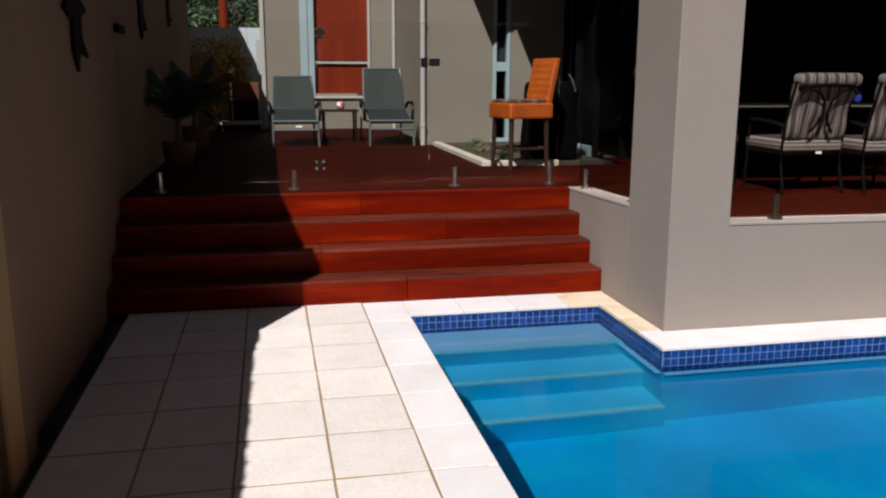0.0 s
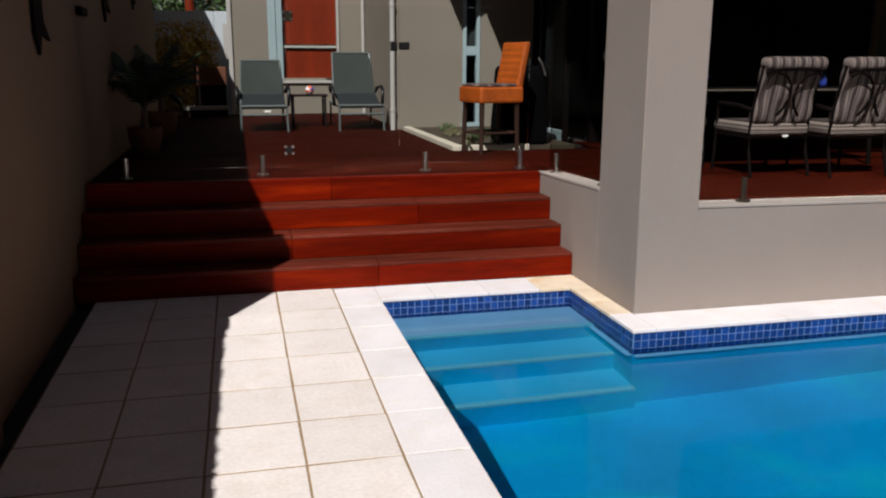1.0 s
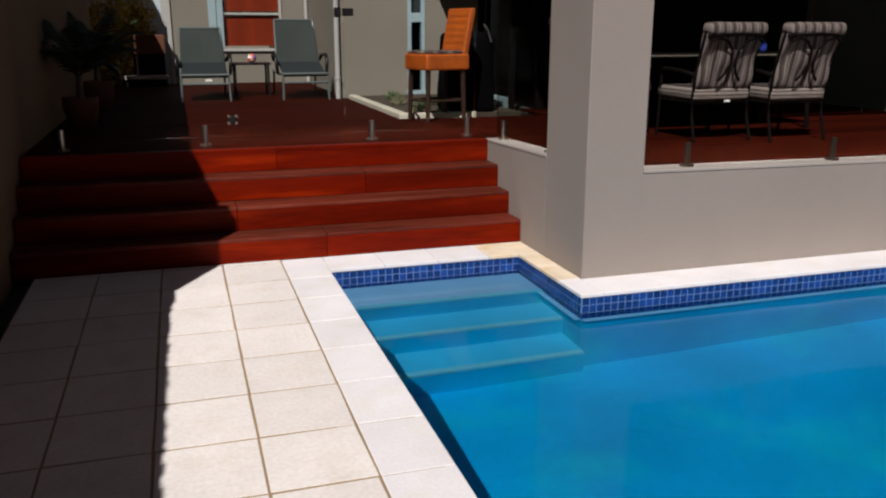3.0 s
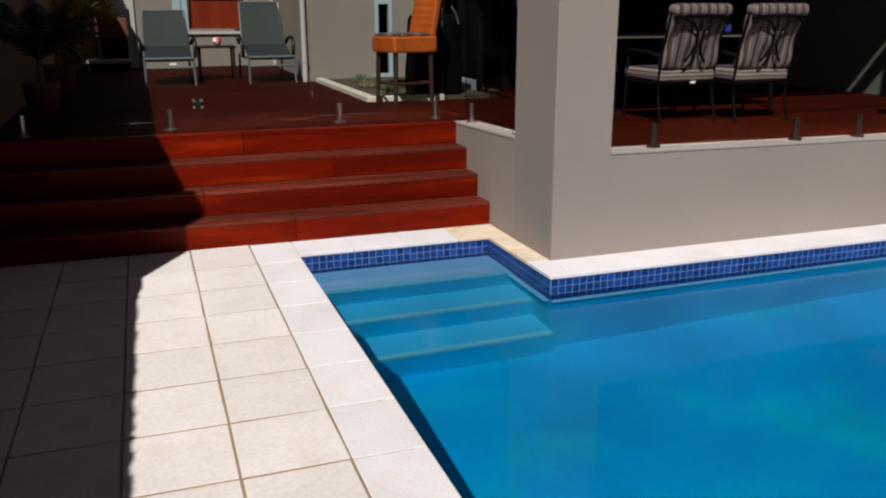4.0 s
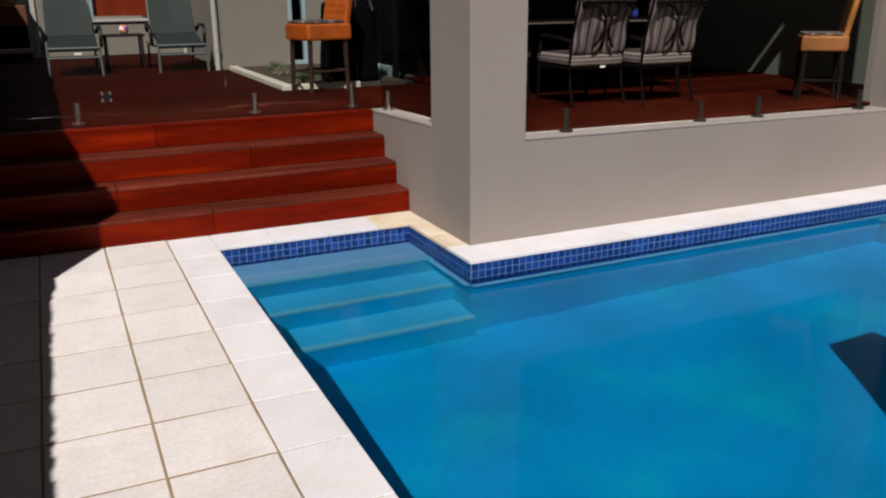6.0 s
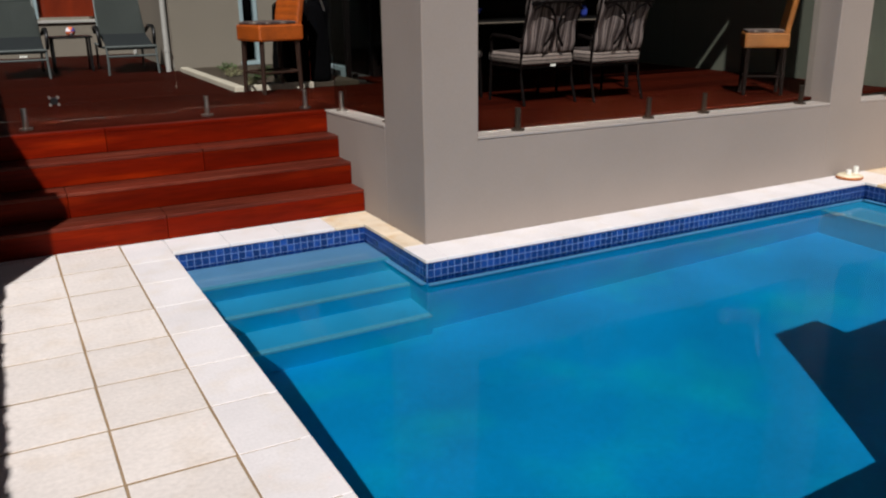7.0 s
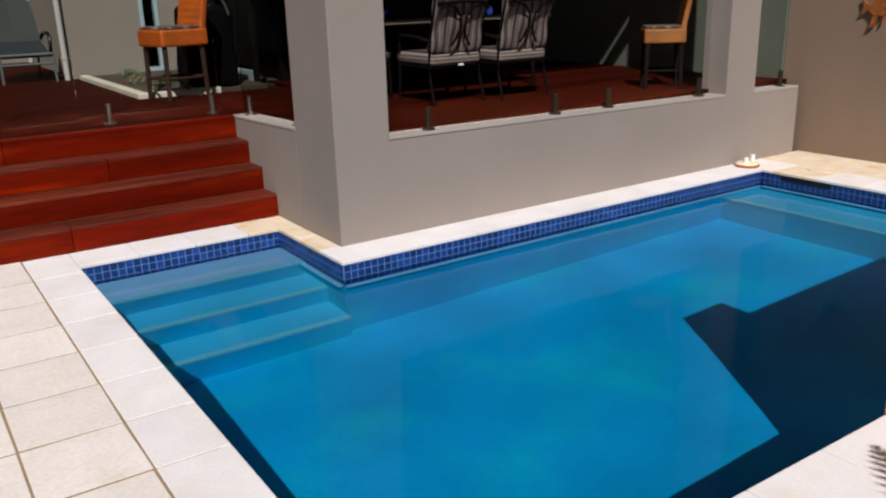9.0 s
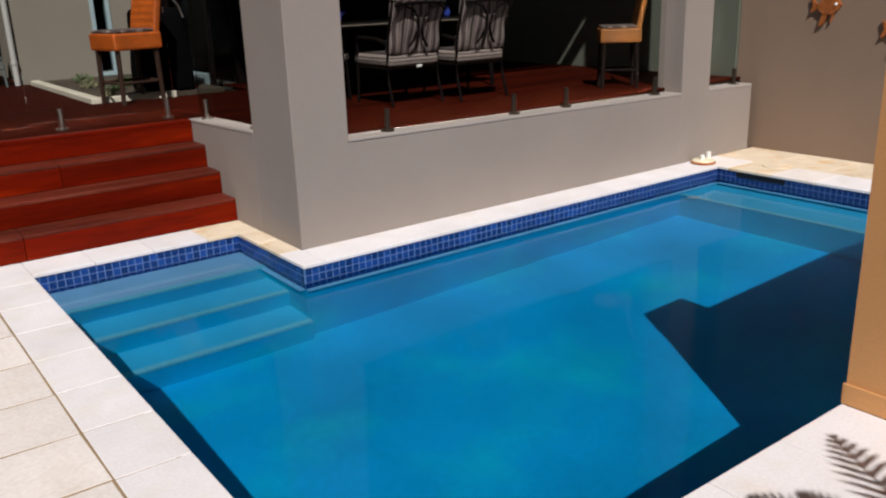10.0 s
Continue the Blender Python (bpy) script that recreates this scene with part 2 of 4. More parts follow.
BALL_BLUE = material("blue_ball_panel", (0.10, 0.10, 0.42), 0.4, big=0.1, bump=0.03)
GLASS = clear("fence_glass", (0.93, 0.96, 0.94))
TINTED = clear("tinted_glass", (0.55, 0.60, 0.56))
PATIO_GLASS = clear("patio_glass", (0.86, 0.89, 0.86))
DOOR_GLASS = clear("dark_door_glass", (0.35, 0.38, 0.40))
WATER = bpy.data.materials.new("pool_water")
WATER.use_nodes = True
nt = WATER.node_tree
nt.nodes.remove(nt.nodes["Principled BSDF"])
wgeo = nt.nodes.new("ShaderNodeNewGeometry")
wnoise = nt.nodes.new("ShaderNodeTexNoise")
wnoise.inputs["Scale"].default_value = 1.6
wnoise.inputs["Detail"].default_value = 2
wbump = nt.nodes.new("ShaderNodeBump")
wbump.inputs["Strength"].default_value = 0.10
wbump.inputs["Distance"].default_value = 0.03
refract = nt.nodes.new("ShaderNodeBsdfRefraction")
refract.inputs["Color"].default_value = (0.40, 0.66, 0.88, 1)
refract.inputs["IOR"].default_value = 1.33
refract.inputs["Roughness"].default_value = 0.045
gloss = nt.nodes.new("ShaderNodeBsdfGlossy")
gloss.inputs["Roughness"].default_value = 0.06
fres = nt.nodes.new("ShaderNodeFresnel")
fres.inputs["IOR"].default_value = 1.11
wmix = nt.nodes.new("ShaderNodeMixShader")
nt.links.new(wgeo.outputs["Position"], wnoise.inputs["Vector"])
nt.links.new(wnoise.outputs["Fac"], wbump.inputs["Height"])
for n in (refract, gloss, fres):
    nt.links.new(wbump.outputs["Normal"], n.inputs["Normal"])
nt.links.new(fres.outputs["Fac"], wmix.inputs["Fac"])
nt.links.new(refract.outputs["BSDF"], wmix.inputs[1])
nt.links.new(gloss.outputs["BSDF"], wmix.inputs[2])
nt.links.new(wmix.outputs["Shader"], nt.nodes["Material Output"].inputs["Surface"])

# ---- mesh helpers ----


def slab(bm, x0, y0, z0, x1, y1, z1, bevel=0.0, segments=1):
    """A box between two corners, with worn edges where bevel is given."""
    made = bmesh.ops.create_cube(bm, size=1.0)["verts"]
    for v in made:
        v.co = Vector(((x0 + x1) / 2 + v.co.x * (x1 - x0), (y0 + y1) / 2 + v.co.y * (y1 - y0), (z0 + z1) / 2 + v.co.z * (z1 - z0)))
    if bevel:
        edges = list({e for v in made for e in v.link_edges})
        bmesh.ops.bevel(bm, geom=edges, offset=bevel, segments=segments, affect="EDGES", profile=0.5)
    return bm


def box(x0, y0, z0, x1, y1, z1, bevel=0.0, segments=1):
    return slab(bmesh.new(), x0, y0, z0, x1, y1, z1, bevel, segments)


def rod(bm, a, b, r, r2=None, n=10):
    """A round bar from a to b."""
    a, b = Vector(a), Vector(b)
    r2 = r if r2 is None else r2
    m = Matrix.Translation((a + b) / 2) @ (b - a).to_track_quat("Z", "Y").to_matrix().to_4x4()
    bmesh.ops.create_cone(bm, cap_ends=True, segments=n, radius1=r, radius2=r2, depth=(b - a).length, matrix=m)
    return bm


def tube(points, r, n=8, bm=None):
    """A bent tube through the points."""
    bm = bm or bmesh.new()
    pts = [Vector(p) for p in points]
    rings = []
    for i, p in enumerate(pts):
        d = (pts[min(i + 1, len(pts) - 1)] - pts[max(i - 1, 0)]).normalized()
        q = d.to_track_quat("Z", "Y")
        rings.append([bm.verts.new(p + q @ Vector((math.cos(k / n * math.tau) * r, math.sin(k / n * math.tau) * r, 0))) for k in range(n)])
    for a, b in zip(rings, rings[1:]):
        for k in range(n):
            bm.faces.new((a[k], a[(k + 1) % n], b[(k + 1) % n], b[k]))
    bm.faces.new(rings[0][::-1])
    bm.faces.new(rings[-1])
    return bm


def lathe(profile, n=24):
    """A turned shape from (radius, height) pairs."""
    bm = bmesh.new()
    rings = [[bm.verts.new((r * math.cos(k / n * math.tau), r * math.sin(k / n * math.tau), z)) for k in range(n)] for r, z in profile]
    for a, b in zip(rings, rings[1:]):
        for k in range(n):
            bm.faces.new((a[k], a[(k + 1) % n], b[(k + 1) % n], b[k]))
    bm.faces.new(rings[0][::-1])
    bm.faces.new(rings[-1])
    return bm


def plate(outline, thick):
    """A flat plate in local x and z, thick along y, from its outline."""
    bm = bmesh.new()
    a = [bm.verts.new((x, -thick / 2, z)) for x, z in outline]
    b = [bm.verts.new((x, thick / 2, z)) for x, z in outline]
    bm.faces.new(a)
    bm.faces.new(b[::-1])
    for i in range(len(a)):
        j = (i + 1) % len(a)
        bm.faces.new((a[i], b[i], b[j], a[j]))
    bmesh.ops.recalc_face_normals(bm, faces=bm.faces)
    return bm


def link(name, bm, mat, smooth=False):
    me = bpy.data.meshes.new(name)
    bm.to_mesh(me)
    bm.free()
    me.materials.append(mat)
    if smooth:
        me.polygons.foreach_set("use_smooth", [True] * len(me.polygons))
    return new(name, me)


def part(name, bm, mat, parent, label="", smooth=False):
    ob = link(name, bm, mat, smooth)
    ob.parent = parent
    if label:
        tagged(ob, label)
    return ob


def thing(name, at, label, category, group="", turn=0.0):
    ob = new(name)
    ob.matrix_basis = pose(*at, 0, 0, turn)
    return tagged(ob, label, category, group)


def setting(name, bm, mat, label, category="structure"):
    return tagged(link(name, bm, mat), label, category, kind="structure")


def piece(name, mesh, at, parent, turn=0.0):
    """One more piece on a shared mesh."""
    ob = new(name, mesh)
    ob.matrix_basis = pose(*at, 0, 0, turn)
    ob.parent = parent
    return ob


def piece_mesh(name, bm, mat):
    me = bpy.data.meshes.new(name)
    bm.to_mesh(me)
    bm.free()
    me.materials.append(mat)
    return me


# ---- plan ----
X_LEFT = -1.12          # face of the boundary wall
X_PAVE = -0.99          # edge of the paving
X_COPE, X_POOL = 0.612, 0.892
X_NOTCH, X_HOUSE = 2.305, 2.453
X_END, X_FAR = 6.62, 7.63
Y_NEAR, Y_MAIN, Y_FACE, Y_NOTCH, Y_STEP = 1.385, 4.50, 4.805, 5.52, 5.852
DECK_Z, GO, RISE = 0.70, 0.25, 0.175
Y_DECK = Y_STEP + 3 * GO
SILL_Z = 0.70
WATER_Z = -0.125
FLOOR_Z = -1.02
Y_GLASS = 6.86
SOFFIT_Z = 3.0
LOFT_Z, LINTEL_Z = 4.5, 4.22   # ceiling and lintel of the lofty patio

# ---- ground and pool ----
bm = bmesh.new()
for x0, y0, x1, y1 in ((-400, -400, 400, 1.2), (-400, 5.6, 400, 400), (-400, 1.2, 0.7, 5.6), (6.8, 1.2, 400, 5.6)):
    bm.faces.new([bm.verts.new(v) for v in ((x0, y0, -0.07), (x1, y0, -0.07), (x1, y1, -0.07), (x0, y1, -0.07))])
bmesh.ops.remove_doubles(bm, verts=bm.verts, dist=0.001)
setting("ground", bm, GROUND, "bare sandy ground under paving and deck", "ground")

bm = bmesh.new()
slab(bm, 0.6, 1.1, FLOOR_Z - 0.2, 6.9, 5.7, FLOOR_Z)
pool = setting("pool_floor", bm, PLASTER, "blue plastered pool floor under clear water", "pool")
TOP = -0.024
for nm, b in (("pool_wall_west", (0.65, 1.15, FLOOR_Z, X_POOL, 5.65, TOP)),
              ("pool_wall_south", (X_POOL, 1.15, FLOOR_Z, X_END, Y_NEAR, TOP)),
              ("pool_wall_east", (X_END, 1.15, FLOOR_Z, 6.85, 4.72, TOP)),
              ("pool_wall_north", (X_NOTCH + 0.14, Y_MAIN, FLOOR_Z, X_END, Y_MAIN + 0.22, TOP)),
              ("pool_wall_notch", (X_NOTCH, Y_MAIN, FLOOR_Z, X_NOTCH + 0.14, 5.65, TOP)),
              ("pool_wall_step", (X_POOL, Y_NOTCH, FLOOR_Z, X_NOTCH, 5.65, TOP))):
    setting(nm, box(*b), PLASTER, "blue plastered pool wall", "pool wall")

pool_steps = thing("pool_steps", (0, 0, 0), "pale blue plastered steps under water in the pool", "pool steps")
for k, (y, z) in enumerate(((5.08, -0.20), (4.76, -0.46), (4.44, -0.73))):
    back = Y_NOTCH if k == 0 else (5.08, 4.76)[k - 1]
    part("riser_block", box(X_POOL, y, FLOOR_Z, X_NOTCH, back, z - 0.02), PLASTER, pool_steps)
    # Top tread greyest: less water tints it, which its own colour imitates.
    part("tread", box(X_POOL, y, z - 0.02, X_NOTCH, back, z), STEP_PLASTER if k else TOP_STEP, pool_steps, "plastered tread, paled in colour for the shallower water")
    part("step_edge", box(X_POOL, y - 0.006, z - 0.03, X_NOTCH, y + 0.045, z + 0.004, 0.004), NOSING, pool_steps, "sand-coloured step edge strip")
ledge = thing("pool_ledge", (0, 0, 0), "pale blue plastered sitting ledge under water", "pool ledge")
part("ledge_block", box(6.08, Y_NEAR, FLOOR_Z, X_END, Y_MAIN, -0.34), STEP_PLASTER, ledge)
part("ledge_edge", box(6.074, Y_NEAR, -0.37, 6.125, Y_MAIN, -0.336, 0.004), NOSING, ledge, "sand-coloured ledge edge strip")
part("return_fitting", box(6.03, Y_MAIN - 0.20, -0.34, 6.12, Y_MAIN - 0.10, -0.32, 0.008), IVORY, ledge, "white plastic water return fitting")

bm = bmesh.new()
outline = ((X_POOL, Y_NEAR), (X_END, Y_NEAR), (X_END, Y_MAIN), (X_NOTCH, Y_MAIN), (X_NOTCH, Y_NOTCH), (X_POOL, Y_NOTCH))
bm.faces.new([bm.verts.new((x, y, WATER_Z)) for x, y in outline])
water = setting("water", bm, WATER, "clear still blue pool water", "water")
water.data.polygons[0].use_smooth = True
# sunlight bends at the surface on its way to the plaster
water.cycles.is_caustics_caster = True

# Dark soil laid here to blacken the shadow gap at the wall foot.
setting("soil_strip", box(X_LEFT, -2.9, -0.069, X_PAVE, Y_STEP + 0.02, -0.05), SOIL, "dark soil strip standing for the shadow gap at the boundary wall", "soil")

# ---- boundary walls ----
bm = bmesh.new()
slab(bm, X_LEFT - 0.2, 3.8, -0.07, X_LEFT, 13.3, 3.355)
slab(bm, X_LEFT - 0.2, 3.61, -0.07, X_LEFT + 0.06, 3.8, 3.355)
setting("wall_west", bm, WALL_SHADE, "brown rendered boundary wall, its colour darkened for deep shade", "wall")
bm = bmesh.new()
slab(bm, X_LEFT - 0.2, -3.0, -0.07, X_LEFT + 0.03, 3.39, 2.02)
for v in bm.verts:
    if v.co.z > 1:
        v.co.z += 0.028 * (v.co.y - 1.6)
setting("wall_west_low", bm, WALL_SHADE, "lower brown rendered boundary wall, its colour darkened for shade", "wall")
pier = setting("wall_pier", box(X_LEFT - 0.24, 3.39, -0.07, X_LEFT + 0.07, 3.61, 2.12, 0.01), WALL_PIER, "tan rendered pier at the step in the boundary wall", "wall")
capping = thing("wall_capping", (0, 0, 0), "scalloped clay capping along the low boundary wall", "capping")
cap_meshes = [piece_mesh("capping_tile", rod(bmesh.new(), (-0.24, 0, 0), (0.05 + 0.005 * k, 0, 0), 0.026 + 0.002 * k, n=10), TERRACOTTA) for k in range(3)]
y = -2.95
while y < 3.40:
    piece("capping_tile", cap_meshes[rng.randrange(3)], (X_LEFT, y, 2.017 + 0.028 * (y - 1.6) + rng.uniform(-0.004, 0.004)), capping)
    y += rng.uniform(0.036, 0.050)

# The unseen upper part is raised to 5.5 to cut off sky light.
setting("wall_east", box(X_FAR, 1.0, -0.07, X_FAR + 0.2, 12.0, 5.5), WALL_TAN, "tan rendered boundary wall", "wall")
setting("wall_patio_lining", box(X_FAR - 0.03, 5.06, 0.7, X_FAR, 8.9, LOFT_Z), LINING, "grey-green painted wall under the patio roof", "wall")
setting("wall_block", box(3.11, -2.2, -0.07, 7.63, Y_NEAR + 0.01, 1.40), WALL_OCHRE, "rendered garden wall beside the pool, ochre put in for sun and bounce", "wall")
setting("wall_block_pier", box(3.105, 1.06, 1.40, 3.5, Y_NEAR + 0.012, 1.68), WALL_OCHRE, "raised pier on the garden wall", "wall")
setting("wall_block_plinth", box(3.098, -2.2, 0.0, 3.11, Y_NEAR + 0.02, 0.09, 0.003), WALL_OCHRE, "low plinth of the garden wall", "trim")
# Unseen; its height holds back sky light and reflections in the glass.
setting("wall_south", box(-1.4, -3.2, -0.07, 7.8, -3.0, 4.6), WALL_TAN, "plain wall added behind the camera to cut sky light and reflections", "wall")

# ---- patio wall with pillars and openings ----
TH = 0.185
patio = thing("patio_wall", (0, 0, 0), "taupe rendered patio wall with pillars and wide openings", "wall")
patio["kind"] = "structure"
def rising(bm):
    """The side sill climbs a little towards the corner pillar."""
    for v in bm.verts:
        if v.co.z > 0.3:
            v.co.z += (6.67 - v.co.y) * 0.027
    return bm


def falling(bm):
    """The sills drop a little towards the boundary wall."""
    for v in bm.verts:
        if v.co.z > 0.3:
            v.co.z -= max(0.0, v.co.x - 2.87) * 0.0095
    return bm


part("low_wall", falling(box(X_HOUSE + 0.002, Y_FACE, -0.07, X_FAR - 0.1, Y_FACE + TH, SILL_Z - 0.0222)), WALL, patio)
part("pillar", box(X_HOUSE, Y_FACE - 0.001, -0.07, 2.87, Y_FACE + 0.62, LOFT_Z, 0.006), WALL, patio)
part("pillar", box(6.43, Y_FACE - 0.002, -0.06, 6.84, Y_FACE + TH + 0.1, LOFT_Z, 0.006), WALL, patio)
part("lintel", box(2.87, Y_FACE, LINTEL_Z, 7.63, Y_FACE + TH, LOFT_Z), WALL, patio)
# Unseen; added to cast the dark diagonal on the patio lining.
part("tie_beam", box(2.87, Y_FACE + 0.03, 3.87, 6.43, Y_FACE + 0.13, 4.01, 0.005), WALL, patio)
part("stub_wall", rising(box(X_HOUSE + 0.001, Y_FACE + 0.62, -0.07, X_HOUSE + 0.17, 6.66, SILL_Z - 0.0222)), WALL, patio)
part("side_lintel", box(X_HOUSE, Y_FACE + 0.62, LINTEL_Z, X_HOUSE + 0.17, 8.9, LOFT_Z), WALL, patio)
part("sill", falling(box(2.87, Y_FACE - 0.0025, SILL_Z - 0.022, 6.43, Y_FACE + TH, SILL_Z, 0.004)), SILL, patio, "pale painted sill")
part("sill", falling(box(6.84, Y_FACE - 0.0025, SILL_Z - 0.022, 7.53, Y_FACE + TH, SILL_Z, 0.004)), SILL, patio, "pale painted sill")
part("sill", rising(box(X_HOUSE - 0.0025, Y_FACE + 0.62, SILL_Z - 0.022, X_HOUSE + 0.175, 6.67, SILL_Z, 0.004)), SILL, patio, "pale painted sill")

# ---- house ----
setting("ceiling", box(X_HOUSE - 0.15, Y_FACE - 0.12, LOFT_Z, X_FAR + 0.2, 8.95, LOFT_Z + 0.14), SOFFIT, "dark boarded patio ceiling", "ceiling")
setting("roof", box(2.98, 8.95, SOFFIT_Z, X_FAR + 0.2, 15.6, SOFFIT_Z + 0.16), ROOF, "house roof slab with eaves", "roof")
setting("roof_back", box(-0.45, 14.55, 4.2, 2.86, 19, 4.35), ROOF, "roof of the rear wing", "roof")
bm = bmesh.new()
lo = [bm.verts.new(v) for v in ((2.55, 10.4, 2.99), (3.35, 10.4, 3.59), (3.35, 11.2, 3.59), (2.55, 11.2, 2.99))]
hi = [bm.verts.new(v.co + Vector((0, 0, 0.12))) for v in lo]
bm.faces.new(lo[::-1])
bm.faces.new(hi)
for i in range(4):
    bm.faces.new((lo[i], lo[(i + 1) % 4], hi[(i + 1) % 4], hi[i]))
setting("eave", bm, ROOF, "sloping eave over the sunlit house wall", "eave")
# Out of view; added to cast shade on fence, shrubs and planter.
setting("wall_neighbour", box(-6, 12.3, -0.07, -1.9, 19.2, 5.6), WALL_TAN, "unseen wall added to shade the fence, shrubs and planter", "wall")
# Carried up to 6, out of view, to hold back sky light.
setting("wall_front", box(2.04, 11.2, 0.0, 3.0, 11.4, 6), WALL_HOUSE, "taupe rendered house wall in sun", "wall")
setting("wall_front_right", box(3.24, 11.2, 0.0, 4.0, 11.4, SOFFIT_Z), WALL_HOUSE, "taupe rendered house wall partly in eave shade", "wall")
setting("wall_front_low", box(3.0, 11.2, 0.0, 3.24, 11.4, 0.78), WALL_HOUSE, "taupe rendered wall below the window", "wall")
setting("wall_front_high", box(3.0, 11.2, 2.75, 3.24, 11.4, SOFFIT_Z), WALL_HOUSE, "taupe rendered wall above the window", "wall")
setting("wall_side", box(2.24, 11.4, 0.0, 2.44, 15.0, 4.2), WALL_HOUSE, "taupe rendered side wall", "wall")
bm = bmesh.new()
slab(bm, -0.06, 15.0, 0.0, 0.72, 15.2, 4.2)
slab(bm, 1.79, 15.0, 0.0, 2.44, 15.2, 4.2)
slab(bm, 0.72, 15.0, 0.0, 1.79, 15.2, 1.22)
slab(bm, 0.72, 15.0, 3.4, 1.79, 15.2, 4.2)
setting("wall_rear", bm, WALL_HOUSE, "taupe rendered rear wing wall", "wall")
setting("wall_rear_side", box(-0.06, 15.2, 0.0, 0.14, 19, 4.2), WALL_HOUSE, "taupe rendered end wall", "wall")
# room added behind the glass doors; its near-black colour makes it dim
setting("wall_room_back", box(4.0, 13.4, 0.6, 7.6, 13.6, SOFFIT_Z), INTERIOR, "back wall of the living room, near-black so it stays unlit", "wall")
setting("wall_room_east", box(7.5, 9.06, 0.6, 7.62, 13.4, SOFFIT_Z), INTERIOR, "side wall of the living room, near-black so it stays unlit", "wall")
setting("wall_room_west", box(4.0, 11.41, 0.6, 4.1, 13.4, SOFFIT_Z), INTERIOR, "side wall of the living room, near-black so it stays unlit", "wall")
setting("floor_room", box(3.9, 9.1, 0.5, 7.63, 13.4, 0.68), INTERIOR, "living room floor, near-black so it stays unlit", "floor")

for x0, z0, x1, z1, lab in ((-0.09, 0.7, -0.02, 3.6, "white corner trim"),):
    setting("corner_trim", box(x0, 14.96, z0, x1, 15.0, z1, 0.005), WHITE, "white corner trim of the rear wall", "trim")
for x, y, g in ((2.2, 14.93, 0.03), (2.03, 11.15, 0.034)):
    dp = thing("downpipe", (x, y, DECK_Z), "white painted downpipe on the house corner", "downpipe", "downpipes")
    part("pipe", rod(bmesh.new(), (0, 0, 0.0), (0, 0, 3.3), g, n=14), WHITE, dp, smooth=False)
    for z in (0.25, 1.6, 2.8):
        part("bracket", rod(bmesh.new(), (0, 0, z), (0, 0, z + 0.03), g + 0.008, n=14), WHITE, dp)

red = thing("red_door", (0.72, 15.0, 1.22), "red stained timber panel door with a white rail and pale frame", "door")
part("upper_panel", box(0.10, 0.08, 0.66, 1.03, 0.12, 2.18, 0.004), RED_PANEL, red)
part("lower_panel", box(0.10, 0.08, 0.09, 1.03, 0.12, 0.59, 0.004), RED_PANEL, red)
part("rail", box(0.07, 0.03, 0.60, 1.05, 0.12, 0.638, 0.004), WHITE, red, "white painted mid rail")
part("sill", box(0.0, -0.04, 0.0, 1.10, 0.12, 0.045, 0.006), WHITE, red, "white painted sill")
part("frame_left", box(0.0, -0.03, 0.06, 0.10, 0.12, 2.18, 0.005), PALE_BLUE, red, "pale blue frame")
part("frame_right", box(1.03, -0.03, 0.06, 1.07, 0.12, 2.18, 0.005), WHITE, red, "white frame")
part("frame_outer", box(-0.14, -0.02, -0.1, -0.01, 0.0, 2.18, 0.004), PALE_BLUE, red, "pale blue outer trim")

win = thing("window_1", (3.0, 11.2, 0.78), "narrow white-framed house window", "window")
win["kind"] = "structure"
for nm, b in (("window_frame", (0, -0.02, 0, 0.05, 0.08, 1.97)), ("window_frame", (0.19, -0.02, 0, 0.24, 0.08, 1.97)),
              ("window_rail", (0.05, -0.02, 0.90, 0.19, 0.08, 1.02)), ("window_sill", (-0.02, -0.06, -0.05, 0.26, 0.08, 0.0))):
    part(nm, box(*b, 0.004), PALE_BLUE, win)
for z0, z1 in ((0.0, 0.90), (1.02, 1.97)):
    part("pane", box(0.05, 0.03, z0, 0.19, 0.04, z1), DOOR_GLASS, win).visible_shadow = False
# Grey sheet added to give the upper pane its reflected grey.
blind = thing("blind", (3.0, 11.27, 0.78), "grey sheet behind the narrow window, standing in for its reflection", "blind")
part("cloth", box(0.04, 0.0, 0.95, 0.20, 0.004, 1.97), SLING, blind)
part("bottom_bar", rod(bmesh.new(), (0.04, 0.002, 0.95), (0.20, 0.002, 0.95), 0.01), WHITE, blind)
# Near-black sheet in place of an unlit room.
setting("wall_window_back", box(2.9, 11.75, 0.6, 3.35, 11.8, SOFFIT_Z), INTERIOR, "near-black sheet for the unlit room behind the narrow window", "wall")


def sliding_door(at, turn, w, label):
    d = thing("sliding_door", at, label, "sliding door", "glass doors", turn)
    h = 2.25
    for nm, b in (("stile", (0, -0.03, 0, 0.06, 0.03, h)), ("stile", (w - 0.06, -0.03, 0, w, 0.03, h)),
                  ("bottom_rail", (0.06, -0.03, 0, w - 0.06, 0.03, 0.13)), ("top_rail", (0.06, -0.03, h - 0.08, w - 0.06, 0.03, h))):
        part(nm, box(*b, 0.004), PALE_BLUE if turn and nm == "bottom_rail" else FRAME_DARK, d)
    part("pane", box(0.06, -0.005, 0.13, w - 0.06, 0.005, h - 0.08), DOOR_GLASS, d).visible_shadow = False
    return d


sliding_door((3.62, 9.82, DECK_Z), -90, 0.87, "open glass sliding door with a pale blue bottom rail")
for k in range(3):
    sliding_door((3.9 + 1.2 * k, 8.95, DECK_Z), 0, 1.2, "dark-framed glass sliding door to a dim room")
setting("wall_door_head", box(3.82, 8.9, DECK_Z + 2.25, X_FAR, 9.05, LOFT_Z), WALL_HOUSE, "wall above the sliding doors", "wall")
